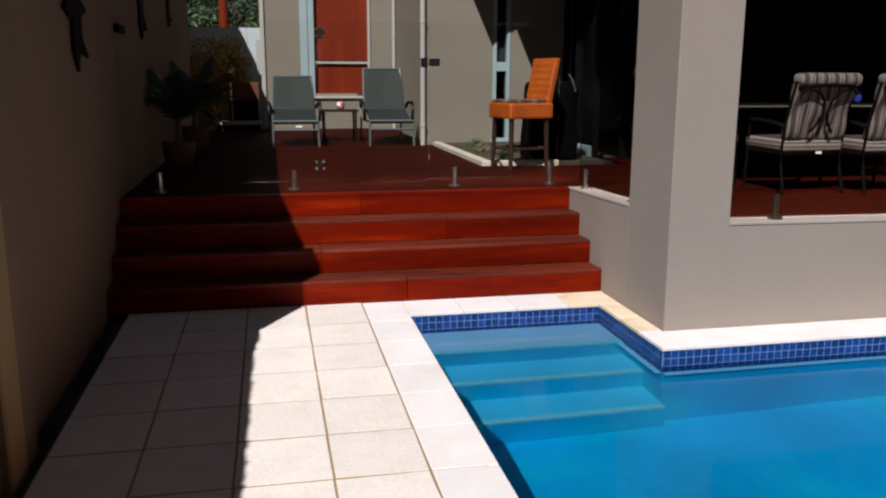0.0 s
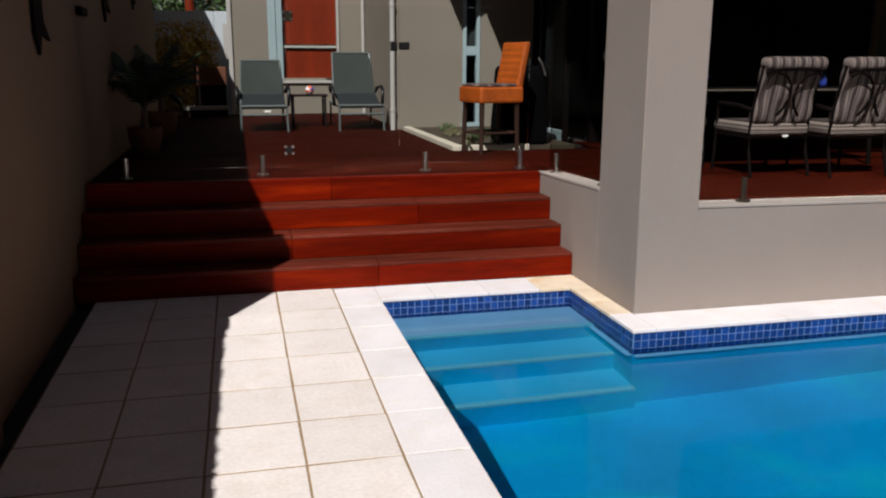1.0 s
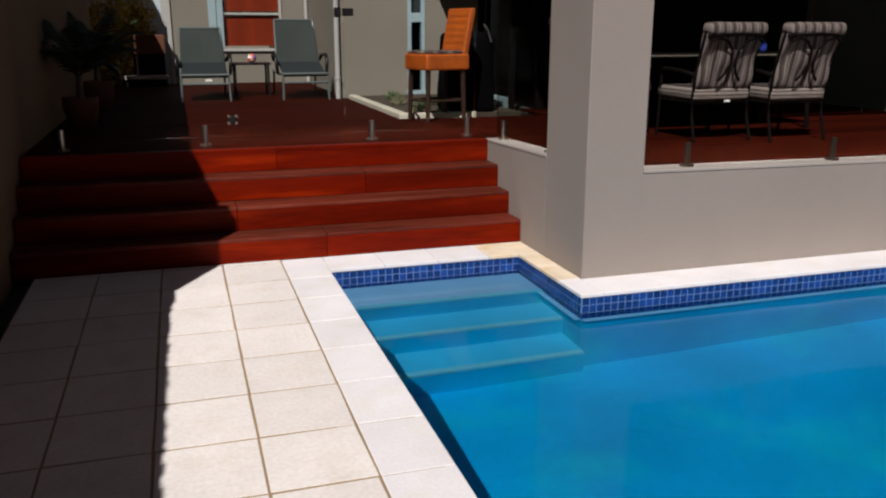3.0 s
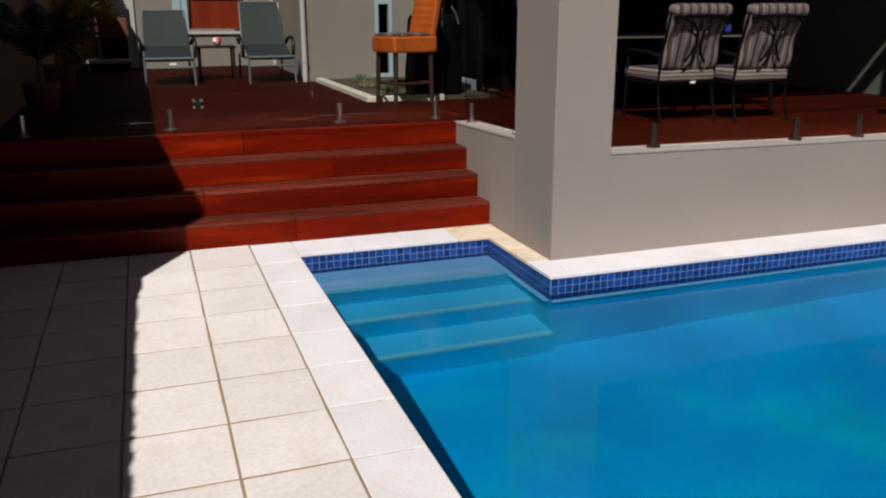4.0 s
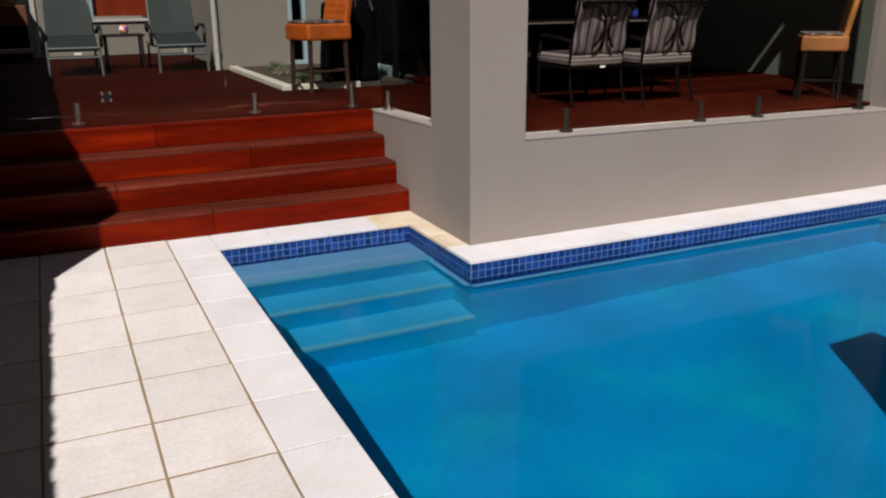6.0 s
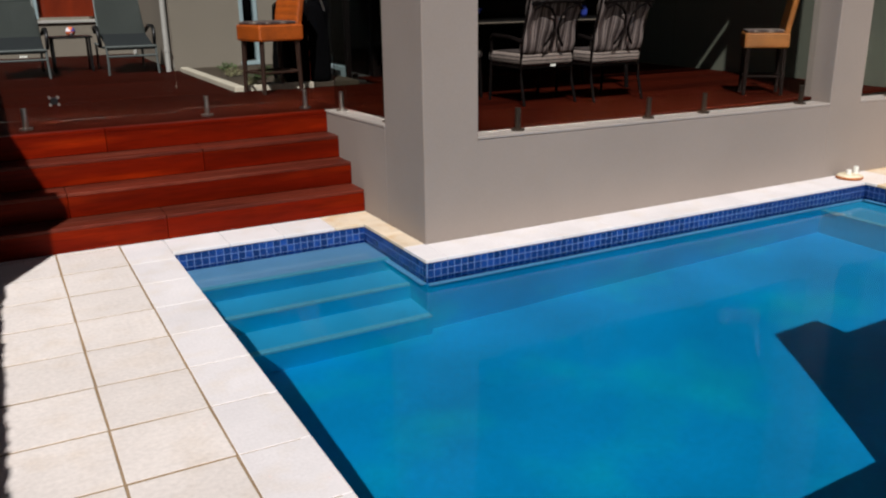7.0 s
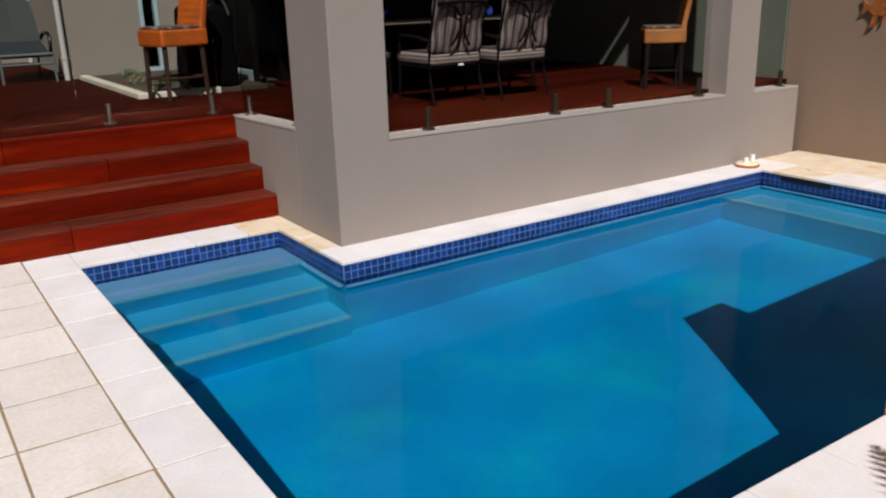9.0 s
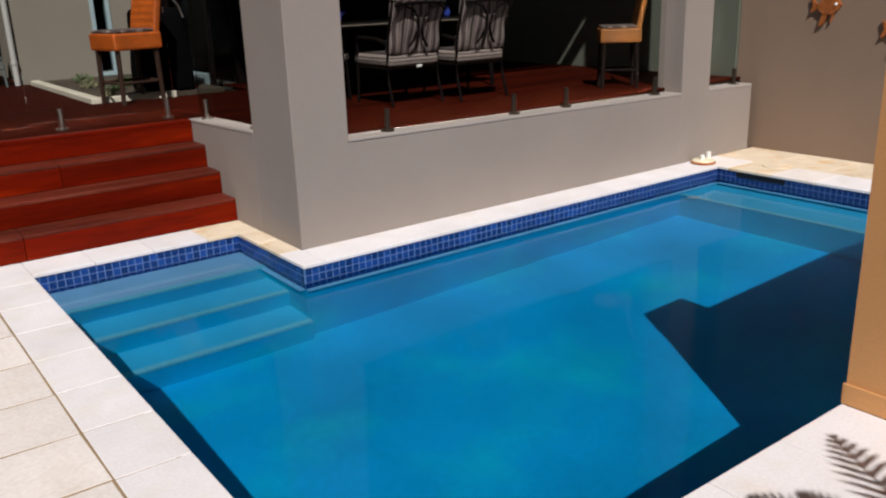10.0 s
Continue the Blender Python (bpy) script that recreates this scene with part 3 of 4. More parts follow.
curtain = thing("curtain", (3.98, 9.25, DECK_Z), "dark folded curtain behind the glass door", "curtain")
bm = bmesh.new()
prev = None
for k in range(60):
    x, y = k * 0.02, 0.035 * math.sin(k * 0.9)
    a, b = bm.verts.new((x, y, 0.0)), bm.verts.new((x, y, 2.2))
    if prev:
        bm.faces.new((prev[0], a, b, prev[1]))
    prev = (a, b)
bmesh.ops.solidify(bm, geom=bm.faces[:], thickness=0.006)
part("cloth", bm, CURTAIN, curtain)

# ---- glass fence ----


def spigot(parent, x, y, z, h=0.16, metal=None):
    s = part("spigot", rod(bmesh.new(), (x, y, z + 0.012), (x, y, z + h), 0.021, n=16), metal, parent, "brushed steel spigot")
    part("base_plate", rod(bmesh.new(), (x, y, z), (x, y, z + 0.014), 0.048, n=18), metal, s)


def clamp(parent, x, y, z, w=0.026, mat=None):
    c = part("patch_clamp", box(x - w, y - 0.020, z - w, x + w, y + 0.020, z + w, 0.004), mat or BLACK_METAL, parent, "glass clamp with steel bolts")
    for sx in (-1, 1):
        for sz in (-1, 1):
            part("bolt", rod(bmesh.new(), (x + sx * 0.029, y - 0.03, z + sz * 0.026), (x + sx * 0.029, y + 0.03, z + sz * 0.026), 0.010, n=12), STEEL, c)


def panel(label, a, b, z0, z1, mat, axis="x", spigots=(), at=0.0, metal=None):
    f = thing("glass_fence", (0, 0, 0), label, "glass fence", "glass fence panels")
    if axis == "x":
        g = box(a, at - 0.006, z0, b, at + 0.006, z1)
    else:
        g = box(at - 0.006, a, z0, at + 0.006, b, z1)
    part("pane", g, mat, f, "clear glass pane").visible_shadow = False
    for s, z in spigots:
        spigot(f, *((s, at) if axis == "x" else (at, s)), z, metal=metal or STEEL)
    return f


GT = 2.03
p1 = panel("frameless glass fence panel on the deck edge", X_LEFT - 0.01, 0.395, DECK_Z + 0.07, GT, GLASS, "x", ((0.185, DECK_Z), (-0.85, DECK_Z)), Y_GLASS)
clamp(p1, 0.40, Y_GLASS, 0.90)
clamp(p1, 0.42, Y_GLASS, 1.94, 0.04, DARK_STEEL)
gate = thing("glass_gate", (0, 0, 0), "frameless glass gate with a black latch on the deck edge", "gate")
part("pane", box(0.425, Y_GLASS - 0.006, DECK_Z + 0.05, 1.28, Y_GLASS + 0.006, GT), GLASS, gate, "clear glass pane").visible_shadow = False
part("latch", box(1.235, Y_GLASS - 0.03, 1.68, 1.285, Y_GLASS + 0.03, 1.755, 0.006), BLACK_METAL, gate, "black latch")
p3 = panel("frameless glass fence panel on the deck edge", 1.30, 2.42, DECK_Z + 0.07, GT, GLASS, "x", ((1.52, DECK_Z), (2.355, DECK_Z)), Y_GLASS)
part("latch_keep", box(1.305, Y_GLASS - 0.03, 1.69, 1.385, Y_GLASS + 0.03, 1.75, 0.006), BLACK_METAL, p3, "black latch keep")
panel("frameless glass panel over the side sill", 5.46, 6.62, SILL_Z + 0.05, GT, TINTED, "y", ((6.48, SILL_Z + 0.004), (5.55, SILL_Z + 0.029)), X_HOUSE + 0.09)
YG = Y_FACE + 0.095
panel("tinted glass panel above the patio sill", 2.90, 4.654, SILL_Z + 0.03, GT, PATIO_GLASS, "x", ((3.25, SILL_Z - 0.003), (4.45, SILL_Z - 0.015)), YG, DARK_STEEL)
panel("tinted glass panel above the patio sill", 4.656, 6.27, SILL_Z + 0.03, GT, PATIO_GLASS, "x", ((5.03, SILL_Z - 0.021), (6.16, SILL_Z - 0.031)), YG, DARK_STEEL)
panel("tinted glass panel above the short sill", 6.86, 7.40, SILL_Z - 0.01, GT, PATIO_GLASS, "x", ((7.36, SILL_Z - 0.05),), YG, DARK_STEEL)

# ---- lounge chairs and side table ----


def lounger(at, back_top, label):
    """Sling lounge chair facing the pool: tube frame, seat and raised back."""
    ch = thing("lounge_chair", at, label, "lounge chair", "lounge chairs on the deck")
    w = 0.29
    for sx in (-1, 1):
        x = sx * w
        part("side_rail", tube([(x, 0.0, 0.33), (x, 0.55, 0.31), (x, 1.15, 0.33)], 0.016), ALU, ch)
        part("leg", tube([(x, -0.0, 0.33), (x, -0.02, 0.16), (x * 1.02, -0.04, 0.0)], 0.015), ALU, ch)
        part("leg", tube([(x, 1.05, 0.33), (x, 1.10, 0.0)], 0.015), ALU, ch)
        part("armrest", tube([(x * 1.12, 0.28, 0.32), (x * 1.16, 0.30, 0.50), (x * 1.16, 0.38, 0.56), (x * 1.16, 0.72, 0.55), (x * 1.08, 0.80, 0.48)], 0.022), BLACK_METAL, ch, "dark curved armrest", True)
        part("back_rail", tube([(x * 0.97, 0.60, 0.33), (x * 0.95, 0.80, 0.62), (x * 0.90, 0.98, back_top)], 0.015), ALU, ch)
    part("front_rail", rod(bmesh.new(), (-w, -0.01, 0.33), (w, -0.01, 0.33), 0.018), ALU, ch)
    part("cross_bar", rod(bmesh.new(), (-w, -0.02, 0.22), (w, -0.02, 0.22), 0.014), ALU, ch)
    bm = bmesh.new()
    slab(bm, -w + 0.01, -0.01, 0.325, w - 0.01, 0.64, 0.34, 0.004)
    for v in bm.verts:
        v.co.z += 0.13 * max(0.0, v.co.y) / 0.64 - (0.03 if v.co.y < 0 else 0)
    part("seat", bm, SLING_DARK, ch, "dark sling seat")
    bm = bmesh.new()
    n = 6
    rows = []
    for k in range(n + 1):
        t = k / n
        y, z = 0.61 + 0.37 * t, 0.46 + (back_top - 0.46) * t
        x = w * (0.96 - 0.07 * t)
        sag = 0.02 * math.sin(t * math.pi)
        rows.append([bm.verts.new((sx * x, y + (sag if sx == 0 else 0), z)) for sx in (-1, 0, 1)])
    for a, b in zip(rows, rows[1:]):
        for i in range(2):
            bm.faces.new((a[i], a[i + 1], b[i + 1], b[i]))
    bmesh.ops.solidify(bm, geom=bm.faces[:], thickness=0.01)
    part("backrest", bm, SLING, ch, "grey-green sling back")
    part("top_rail", rod(bmesh.new(), (-w * 0.9, 0.98, back_top), (w * 0.9, 0.98, back_top), 0.017), ALU, ch)
    return ch


l1 = lounger((0.345, 11.1, DECK_Z), 0.90, "grey sling lounge chair with half-raised back on the deck")
part("label_tag", box(0.0, -0.012, 0.255, 0.08, -0.005, 0.278), PLASTIC, l1, "white maker's tag")
lounger((1.60, 11.1, DECK_Z), 1.01, "grey sling lounge chair with upright back on the deck")
tb = thing("side_table", (0.98, 12.0, DECK_Z), "small dark square side table between the loungers", "side table")
part("tabletop", box(-0.26, -0.2, 0.42, 0.26, 0.2, 0.445, 0.006), BLACK_METAL, tb)
for sx in (-1, 1):
    for sy in (-1, 1):
        part("leg", box(sx * 0.22 - 0.014, sy * 0.17 - 0.014, 0, sx * 0.22 + 0.014, sy * 0.17 + 0.014, 0.42, 0.003), BLACK_METAL, tb)
ball = thing("beach_ball", (1.0, 11.95, DECK_Z + 0.445 + 0.06), "small orange, white and blue ball on the side table", "ball")
for k in range(6):
    bm = bmesh.new()
    bmesh.ops.create_uvsphere(bm, u_segments=24, v_segments=12, radius=0.06)
    bmesh.ops.delete(bm, geom=[f for f in bm.faces if int((math.atan2(f.calc_center_median().z, f.calc_center_median().x) + math.pi) / math.tau * 5.999) != k], context="FACES")
    part("ball_panel", bm, (BALL, BALL_WHITE, BALL, BALL_BLUE, BALL, BALL_WHITE)[k], ball, ("orange panel", "white panel", "orange panel", "blue panel", "orange panel", "white panel")[k], True)

# ---- wicker bar stools ----


def stool(at, turn=0.0, label="", wood=None, weave=None):
    """High wicker stool on dark legs; its back stands at +x."""
    st = thing("bar_stool", at, label, "bar stool", "wicker bar stools", turn)
    for x in (-0.20, 0.20):
        for y in (-0.17, 0.17):
            part("leg", rod(bmesh.new(), (x * 1.06, y * 1.06, 0), (x, y, 0.52), 0.022, 0.026, 8), wood or DARK_WOOD, st)
    for a, b in (((-0.20, -0.17), (0.20, -0.17)), ((-0.20, 0.17), (0.20, 0.17)), ((-0.20, -0.17), (-0.20, 0.17)), ((0.20, -0.17), (0.20, 0.17))):
        part("stretcher", rod(bmesh.new(), (a[0] * 1.03, a[1] * 1.03, 0.20), (b[0] * 1.03, b[1] * 1.03, 0.20), 0.013, n=8), wood or DARK_WOOD, st)
    part("seat", box(-0.25, -0.22, 0.50, 0.25, 0.22, 0.655, 0.02, 2), weave or WICKER, st, "woven wicker seat")
    part("seat_pad", box(-0.23, -0.20, 0.655, 0.19, 0.20, 0.685, 0.012, 2), PAD_DARK, st, "thin dark patterned seat pad")
    bm = box(0.17, -0.21, 0.62, 0.235, 0.21, 1.09, 0.016, 2)
    for v in bm.verts:
        v.co.x += (v.co.z - 0.62) * 0.20
    part("backrest", bm, weave or WICKER, st, "woven wicker back")
    return st


stool((2.50, 8.22, DECK_Z), 14, "orange wicker bar stool on dark legs in sun on the deck")
# Its legs are near-black, carrying the dark of the patio in their colour.
st2 = stool((0, 0, 0), 0, "smaller golden wicker stool with a dark pad behind the glass", DARK_VOID, GOLD_WICKER)
st2.matrix_basis = pose(6.24, 5.42, DECK_Z, 0, 0, -40) @ Matrix.Diagonal((0.76, 0.76, 0.84, 1.0))

# ---- covered barbecue behind the stool ----
bbq = thing("covered_barbecue", (3.12, 8.85, DECK_Z), "barbecue under a black vinyl cover against the house", "barbecue")
bm = box(-0.36, -0.30, 0.0, 0.16, 0.3, 0.86, 0.09, 3)
bmesh.ops.subdivide_edges(bm, edges=bm.edges[:], cuts=3, use_grid_fill=True)
for v in bm.verts:
    v.co += Vector((noise.noise(v.co * 4), noise.noise(v.co * 4 + Vector((9, 0, 0))), 0)) * 0.05
    v.co.x *= 1 - 0.10 * v.co.z / 1.2
part("cover", bm, BLACK_CLOTH, bbq, "black vinyl cover", True)
part("side_handle", tube([(-0.02, -0.34, 0.94), (0.02, -0.36, 0.88), (0.06, -0.36, 0.76)], 0.010), STEEL, bbq, "bright slanting metal strut")

# ---- dining set on the patio ----


def dining_chair(at, label, turn=0):
    """Cushioned metal armchair seen from behind; it faces +y."""
    ch = thing("dining_chair", at, label, "chair", "chairs round the patio table", turn)
    w = 0.26
    for sx in (-1, 1):
        x = sx * w
        part("back_leg", tube([(x * 1.02, -0.07, 0.0), (x, -0.01, 0.20), (x, 0.0, 0.36), (x, -0.03, 0.58), (x * 0.98, -0.12, 0.88)], 0.013), FRAME_DARK, ch)
        part("front_leg", tube([(x, 0.50, 0.0), (x, 0.48, 0.32), (x, 0.47, 0.53)], 0.013), FRAME_DARK, ch)
        part("armrest", tube([(x, 0.49, 0.53), (x * 1.05, 0.42, 0.57), (x * 1.05, 0.15, 0.56), (x, -0.03, 0.53)], 0.018), FRAME_DARK, ch, "", True)
        part("back_curl", tube([(sx * 0.10, -0.09, 0.49), (sx * 0.05, -0.105, 0.55), (sx * 0.018, -0.13, 0.63), (sx * 0.03, -0.155, 0.73), (sx * 0.09, -0.175, 0.80), (sx * 0.18, -0.178, 0.83), (sx * 0.24, -0.16, 0.79)], 0.011), FRAME_DARK, ch, "curved back bar")
    part("top_rail", tube([(-w, -0.15, 0.835), (-w * 0.6, -0.185, 0.85), (0, -0.195, 0.855), (w * 0.6, -0.185, 0.85), (w, -0.15, 0.835)], 0.016), FRAME_DARK, ch)
    part("seat_rail", box(-w, 0.0, 0.305, w, 0.50, 0.325, 0.005), FRAME_DARK, ch)
    part("seat_cushion", box(-0.27, -0.03, 0.325, 0.27, 0.53, 0.435, 0.04, 3), CUSHION_EDGE, ch, "striped seat cushion", True)
    bm = box(-0.255, -0.06, 0.42, 0.255, 0.03, 0.90, 0.035, 3)
    bmesh.ops.subdivide_edges(bm, edges=[e for e in bm.edges if e.calc_length() > 0.2], cuts=8, use_grid_fill=True)
    for v in bm.verts:
        t = (v.co.z - 0.42) / 0.48
        puff = 0.020 * math.sin(max(0, min(1, t)) * math.pi * 3) * math.cos(v.co.x * 12)
        v.co.y += -0.13 * t + (puff if v.co.y < 0 else -puff) + 0.03
    part("back_cushion", bm, CUSHION, ch, "striped tufted back cushion", True)
    part("head_roll", box(-0.262, -0.205, 0.845, 0.262, -0.05, 0.945, 0.04, 3), CUSHION, ch, "striped folded-over cushion top", True)
    return ch


c1 = dining_chair((4.22, 5.95, DECK_Z), "dark metal patio chair with grey striped cushions")
part("care_tag", box(0.02, -0.036, 0.318, 0.07, -0.032, 0.336), PLASTIC, c1, "small white tag")
dining_chair((4.84, 5.80, DECK_Z), "dark metal patio chair with grey striped cushions")
c3 = dining_chair((3.60, 6.75, DECK_Z), "dark metal patio chair with grey striped cushions at the table's end")
c3.matrix_basis = pose(3.38, 6.70, DECK_Z, 0, 0, -70) @ Matrix.Scale(1.06, 4)
table = thing("patio_table", (4.7, 6.86, DECK_Z), "long dark patio table laid with blue ware", "table")
part("tabletop", box(-1.0, -0.45, 0.645, 1.0, 0.45, 0.68, 0.01), TABLE_STONE, table, "dark stone tabletop")
for b in ((-1.012, -0.462, 0.664, 1.012, -0.451, 0.677), (-1.012, 0.451, 0.664, 1.012, 0.462, 0.677), (-1.012, -0.45, 0.664, -1.001, 0.45, 0.677), (1.001, -0.45, 0.664, 1.012, 0.45, 0.677)):
    part("rim", box(*b, 0.003), RIM, table, "thin pale rim put in for the edge highlight")
for sx in (-1, 1):
    for sy in (-1, 1):
        part("leg", rod(bmesh.new(), (sx * 0.88, sy * 0.36, 0), (sx * 0.84, sy * 0.34, 0.645), 0.022), FRAME_DARK, table)
for x, y, r, h in ((3.95, 6.75, 0.055, 0.14), (4.55, 6.70, 0.04, 0.12), (5.25, 6.8, 0.035, 0.11)):
    jar = thing("jar", (x, y, DECK_Z + 0.68), "small blue glazed jar on the patio table", "jar", "jars on the table")
    part("body", lathe([(r * 0.7, 0), (r, h * 0.3), (r * 0.95, h * 0.7), (r * 0.6, h * 0.9), (r * 0.65, h)], 20), BLUE_GLAZE, jar, smooth=True)
bowl = thing("bowl", (4.05, 7.05, DECK_Z + 0.68), "wide dark blue bowl on the patio table", "bowl")
part("body", lathe([(0.06, 0), (0.12, 0.04), (0.17, 0.10), (0.16, 0.10), (0.11, 0.05)], 24), BLUE_GLAZE, bowl, smooth=True)

# ---- garden bed ----
setting("garden_kerb", slab(box(2.16, 8.42, DECK_Z - 0.02, 2.26, 11.1, DECK_Z + 0.05, 0.01), 2.26, 8.42, DECK_Z - 0.02, 3.0, 8.52, DECK_Z + 0.05, 0.01), KERB, "pale rendered kerb of the garden bed", "kerb")
setting("garden_soil", box(2.26, 8.52, DECK_Z - 0.02, 3.55, 11.2, DECK_Z + 0.025), SOIL, "dark soil of the garden bed", "soil")


def leafy(bm, centre, size, count, leaf, seed, flat=0.6):
    """Scatter small leaves in an uneven clump."""
    r = random.Random(seed)
    for _ in range(count):
        d = Vector((r.gauss(0, 1), r.gauss(0, 1), r.gauss(0, 1)))
        d = d.normalized() * (r.random() ** 0.45)
        p = Vector(centre) + Vector((d.x * size[0], d.y * size[1], d.z * size[2]))
        q = Euler((r.uniform(-flat, flat), r.uniform(-flat, flat), r.uniform(0, 6.28))).to_matrix()
        s = leaf * r.uniform(0.6, 1.4)
        vs = [bm.verts.new(p + q @ Vector(c)) for c in ((0, -s, 0), (s * 0.38, 0, s * 0.12), (0, s, -s * 0.1), (-s * 0.38, 0, s * 0.12))]
        bm.faces.new(vs)
    return bm


def frond(bm, base, heading, length, rise, droop, width, leaves=16):
    """One arching palm frond: a rib with paired leaflets."""
    base = Vector(base)
    h = Vector((math.cos(heading), math.sin(heading), 0))
    side = Vector((-h.y, h.x, 0))
    pts = []
    for k in range(leaves + 1):
        t = k / leaves
        pts.append(base + h * length * t * (1 - 0.15 * t) + Vector((0, 0, rise * t - droop * t * t)))
    tube(pts, 0.006, 4, bm)
    for k in range(2, leaves + 1):
        t = k / leaves
        l = width * math.sin(math.pi * (0.12 + 0.83 * t))
        f = (pts[k] - pts[k - 1]).normalized()
        for s in (-1, 1):
            tip = pts[k] + side * s * l * 0.75 + f * l * 0.65 - Vector((0, 0, l * 0.35))
            mid = (pts[k] + tip) / 2 + Vector((0, 0, l * 0.05))
            wv = f * 0.013
            bm.faces.new([bm.verts.new(v) for v in (pts[k] - wv, mid - wv, tip, mid + wv, pts[k] + wv)])


def palm(at, size, pot_r, pot_h, mat, label, seed, n=14, stem=0.0):
    r = random.Random(seed)
    t = thing("potted_palm", at, label, "potted plant")
    part("pot", lathe([(pot_r * 0.7, 0), (pot_r * 0.95, pot_h * 0.6), (pot_r, pot_h), (pot_r * 0.88, pot_h), (pot_r * 0.85, pot_h * 0.9)], 24), TERRACOTTA, t, "dark terracotta pot", True)
    part("trunk", rod(bmesh.new(), (0, 0, pot_h * 0.8), (0.01, 0, pot_h + size * 0.25 + stem), 0.04, 0.025), BARK, t)
    for k in range(n):
        bm = bmesh.new()
        way = k / n * math.tau + r.uniform(-0.3, 0.3)
        room = 1.0 if math.cos(way) > -0.2 or at[0] > 0 else 0.28 / -math.cos(way)
        frond(bm, (0, 0, pot_h + size * 0.2 + stem), way, min(room, size * r.uniform(0.55, 0.85)), size * r.uniform(0.7, 1.25), size * r.uniform(0.35, 0.7), size * 0.24)
        part("frond", bm, mat, t)
    return t


palm((-0.86, 8.5, DECK_Z), 0.80, 0.16, 0.28, LEAF_DARK, "dark potted palm in the shade of the boundary wall", 3)
palm((-0.86, 10.4, DECK_Z), 0.8, 0.18, 0.32, LEAF_DARK, "dark potted palm in the shade of the boundary wall", 5)
for x, y, s, k in ((2.45, 8.75, 0.10, 1), (2.62, 9.2, 0.12, 2), (2.5, 9.8, 0.12, 3), (2.85, 9.6, 0.13, 4), (2.75, 8.75, 0.09, 5), (2.6, 10.5, 0.13, 6)):
    pl = thing("garden_plant", (x, y, DECK_Z + 0.02), "low grey-green plant in the garden bed", "plant", "plants in the garden bed")
    bm = bmesh.new()
    leafy(bm, (0, 0, s * 0.4), (s, s, s * 0.5), 110, 0.022, 40 + k, 1.0)
    part("foliage", bm, LEAF_GREY if k % 2 else LEAF, pl)

# palm out of view, whose shadow falls on the coping
palm((1.70, -0.58, 0.0), 0.80, 0.22, 0.40, LEAF, "tall potted palm beside the garden wall", 11, 16, 0.65)

# ---- ornaments ----


def gecko(at, s, turn, mat, label):
    """Cut-out wall ornament with a long body and splayed fins."""
    o = [(0, 0.5), (0.06, 0.38), (0.16, 0.42), (0.10, 0.26), (0.12, 0.1), (0.22, 0.02), (0.10, -0.05), (0.10, -0.25), (0.2, -0.42), (0.05, -0.36), (0.0, -0.55), (-0.06, -0.36), (-0.05, -0.1), (-0.18, -0.02), (-0.09, 0.1), (-0.10, 0.3), (-0.05, 0.4)]
    t = thing("wall_ornament", at, label, "wall ornament", "wall ornaments", turn)
    bm = plate([(x * s * 2.3, z * s) for x, z in o], 0.02)
    part("body", bm, mat, t)
    return t


def fish(at, s, turn, mat, label):
    t = thing("fish_ornament", at, label, "wall ornament", "fish ornaments", turn)
    body = [(0.5, 0.05), (0.38, 0.22), (0.15, 0.34), (-0.1, 0.25), (-0.28, 0.06), (-0.28, -0.06), (-0.1, -0.2), (0.15, -0.24), (0.38, -0.12)]
    part("body", plate([(x * s, z * s) for x, z in body], 0.03), mat, t)
    part("tail", plate([(x * s, z * s) for x, z in [(-0.26, 0.05), (-0.5, 0.3), (-0.44, 0.05), (-0.52, -0.2), (-0.26, -0.05)]], 0.02), mat, t)
    part("fin", plate([(x * s, z * s) for x, z in [(0.1, -0.2), (-0.05, -0.55), (-0.22, -0.62), (-0.1, -0.18)]], 0.02), mat, t)
    part("fin", plate([(x * s, z * s) for x, z in [(0.22, -0.18), (0.18, -0.5), (0.28, -0.2)]], 0.02), mat, t)
    bm = bmesh.new()
    bmesh.ops.create_uvsphere(bm, u_segments=12, v_segments=8, radius=0.05 * s, matrix=Matrix.Translation((0.34 * s, -0.02, 0.08 * s)))
    part("eye", bm, PLASTIC, t, "white painted eye", True)
    return t


gecko((X_LEFT + 0.015, 5.50, 1.99), 0.66, 90, IRON, "dark iron lizard ornament on the boundary wall")
gecko((X_LEFT + 0.015, 8.3, 2.32), 0.7, 90, IRON, "dark iron lizard ornament on the boundary wall")
gecko((X_LEFT + 0.015, 10.6, 2.5), 0.6, 90, IRON, "dark iron lizard ornament on the boundary wall")
fish((X_FAR - 0.02, 4.15, 1.385), 0.29, -90, COPPER, "copper-coloured fish ornament on the boundary wall")
fish((X_FAR - 0.02, 3.46, 1.18), 0.32, -90, COPPER, "copper-coloured fish ornament on the boundary wall")
setting("wall_light_box", box(X_LEFT, 6.9, 1.93, X_LEFT + 0.04, 7.2, 1.99, 0.005), IRON, "small dark plaque on the boundary wall", "plaque")

# ---- pool accessories ----
vac = thing("vacuum_plate", (6.62, 4.66, 0.0), "ivory skimmer plate with two white stubs on the coping", "pool fitting")
part("plate", lathe([(0.10, 0.0), (0.108, 0.012), (0.108, 0.03), (0.09, 0.04), (0.03, 0.045)], 28), IVORY, vac, "ivory plate", True)
part("rim", lathe([(0.108, 0.004), (0.113, 0.010), (0.113, 0.020), (0.108, 0.026)], 28), COPPER, vac, "brown rim")
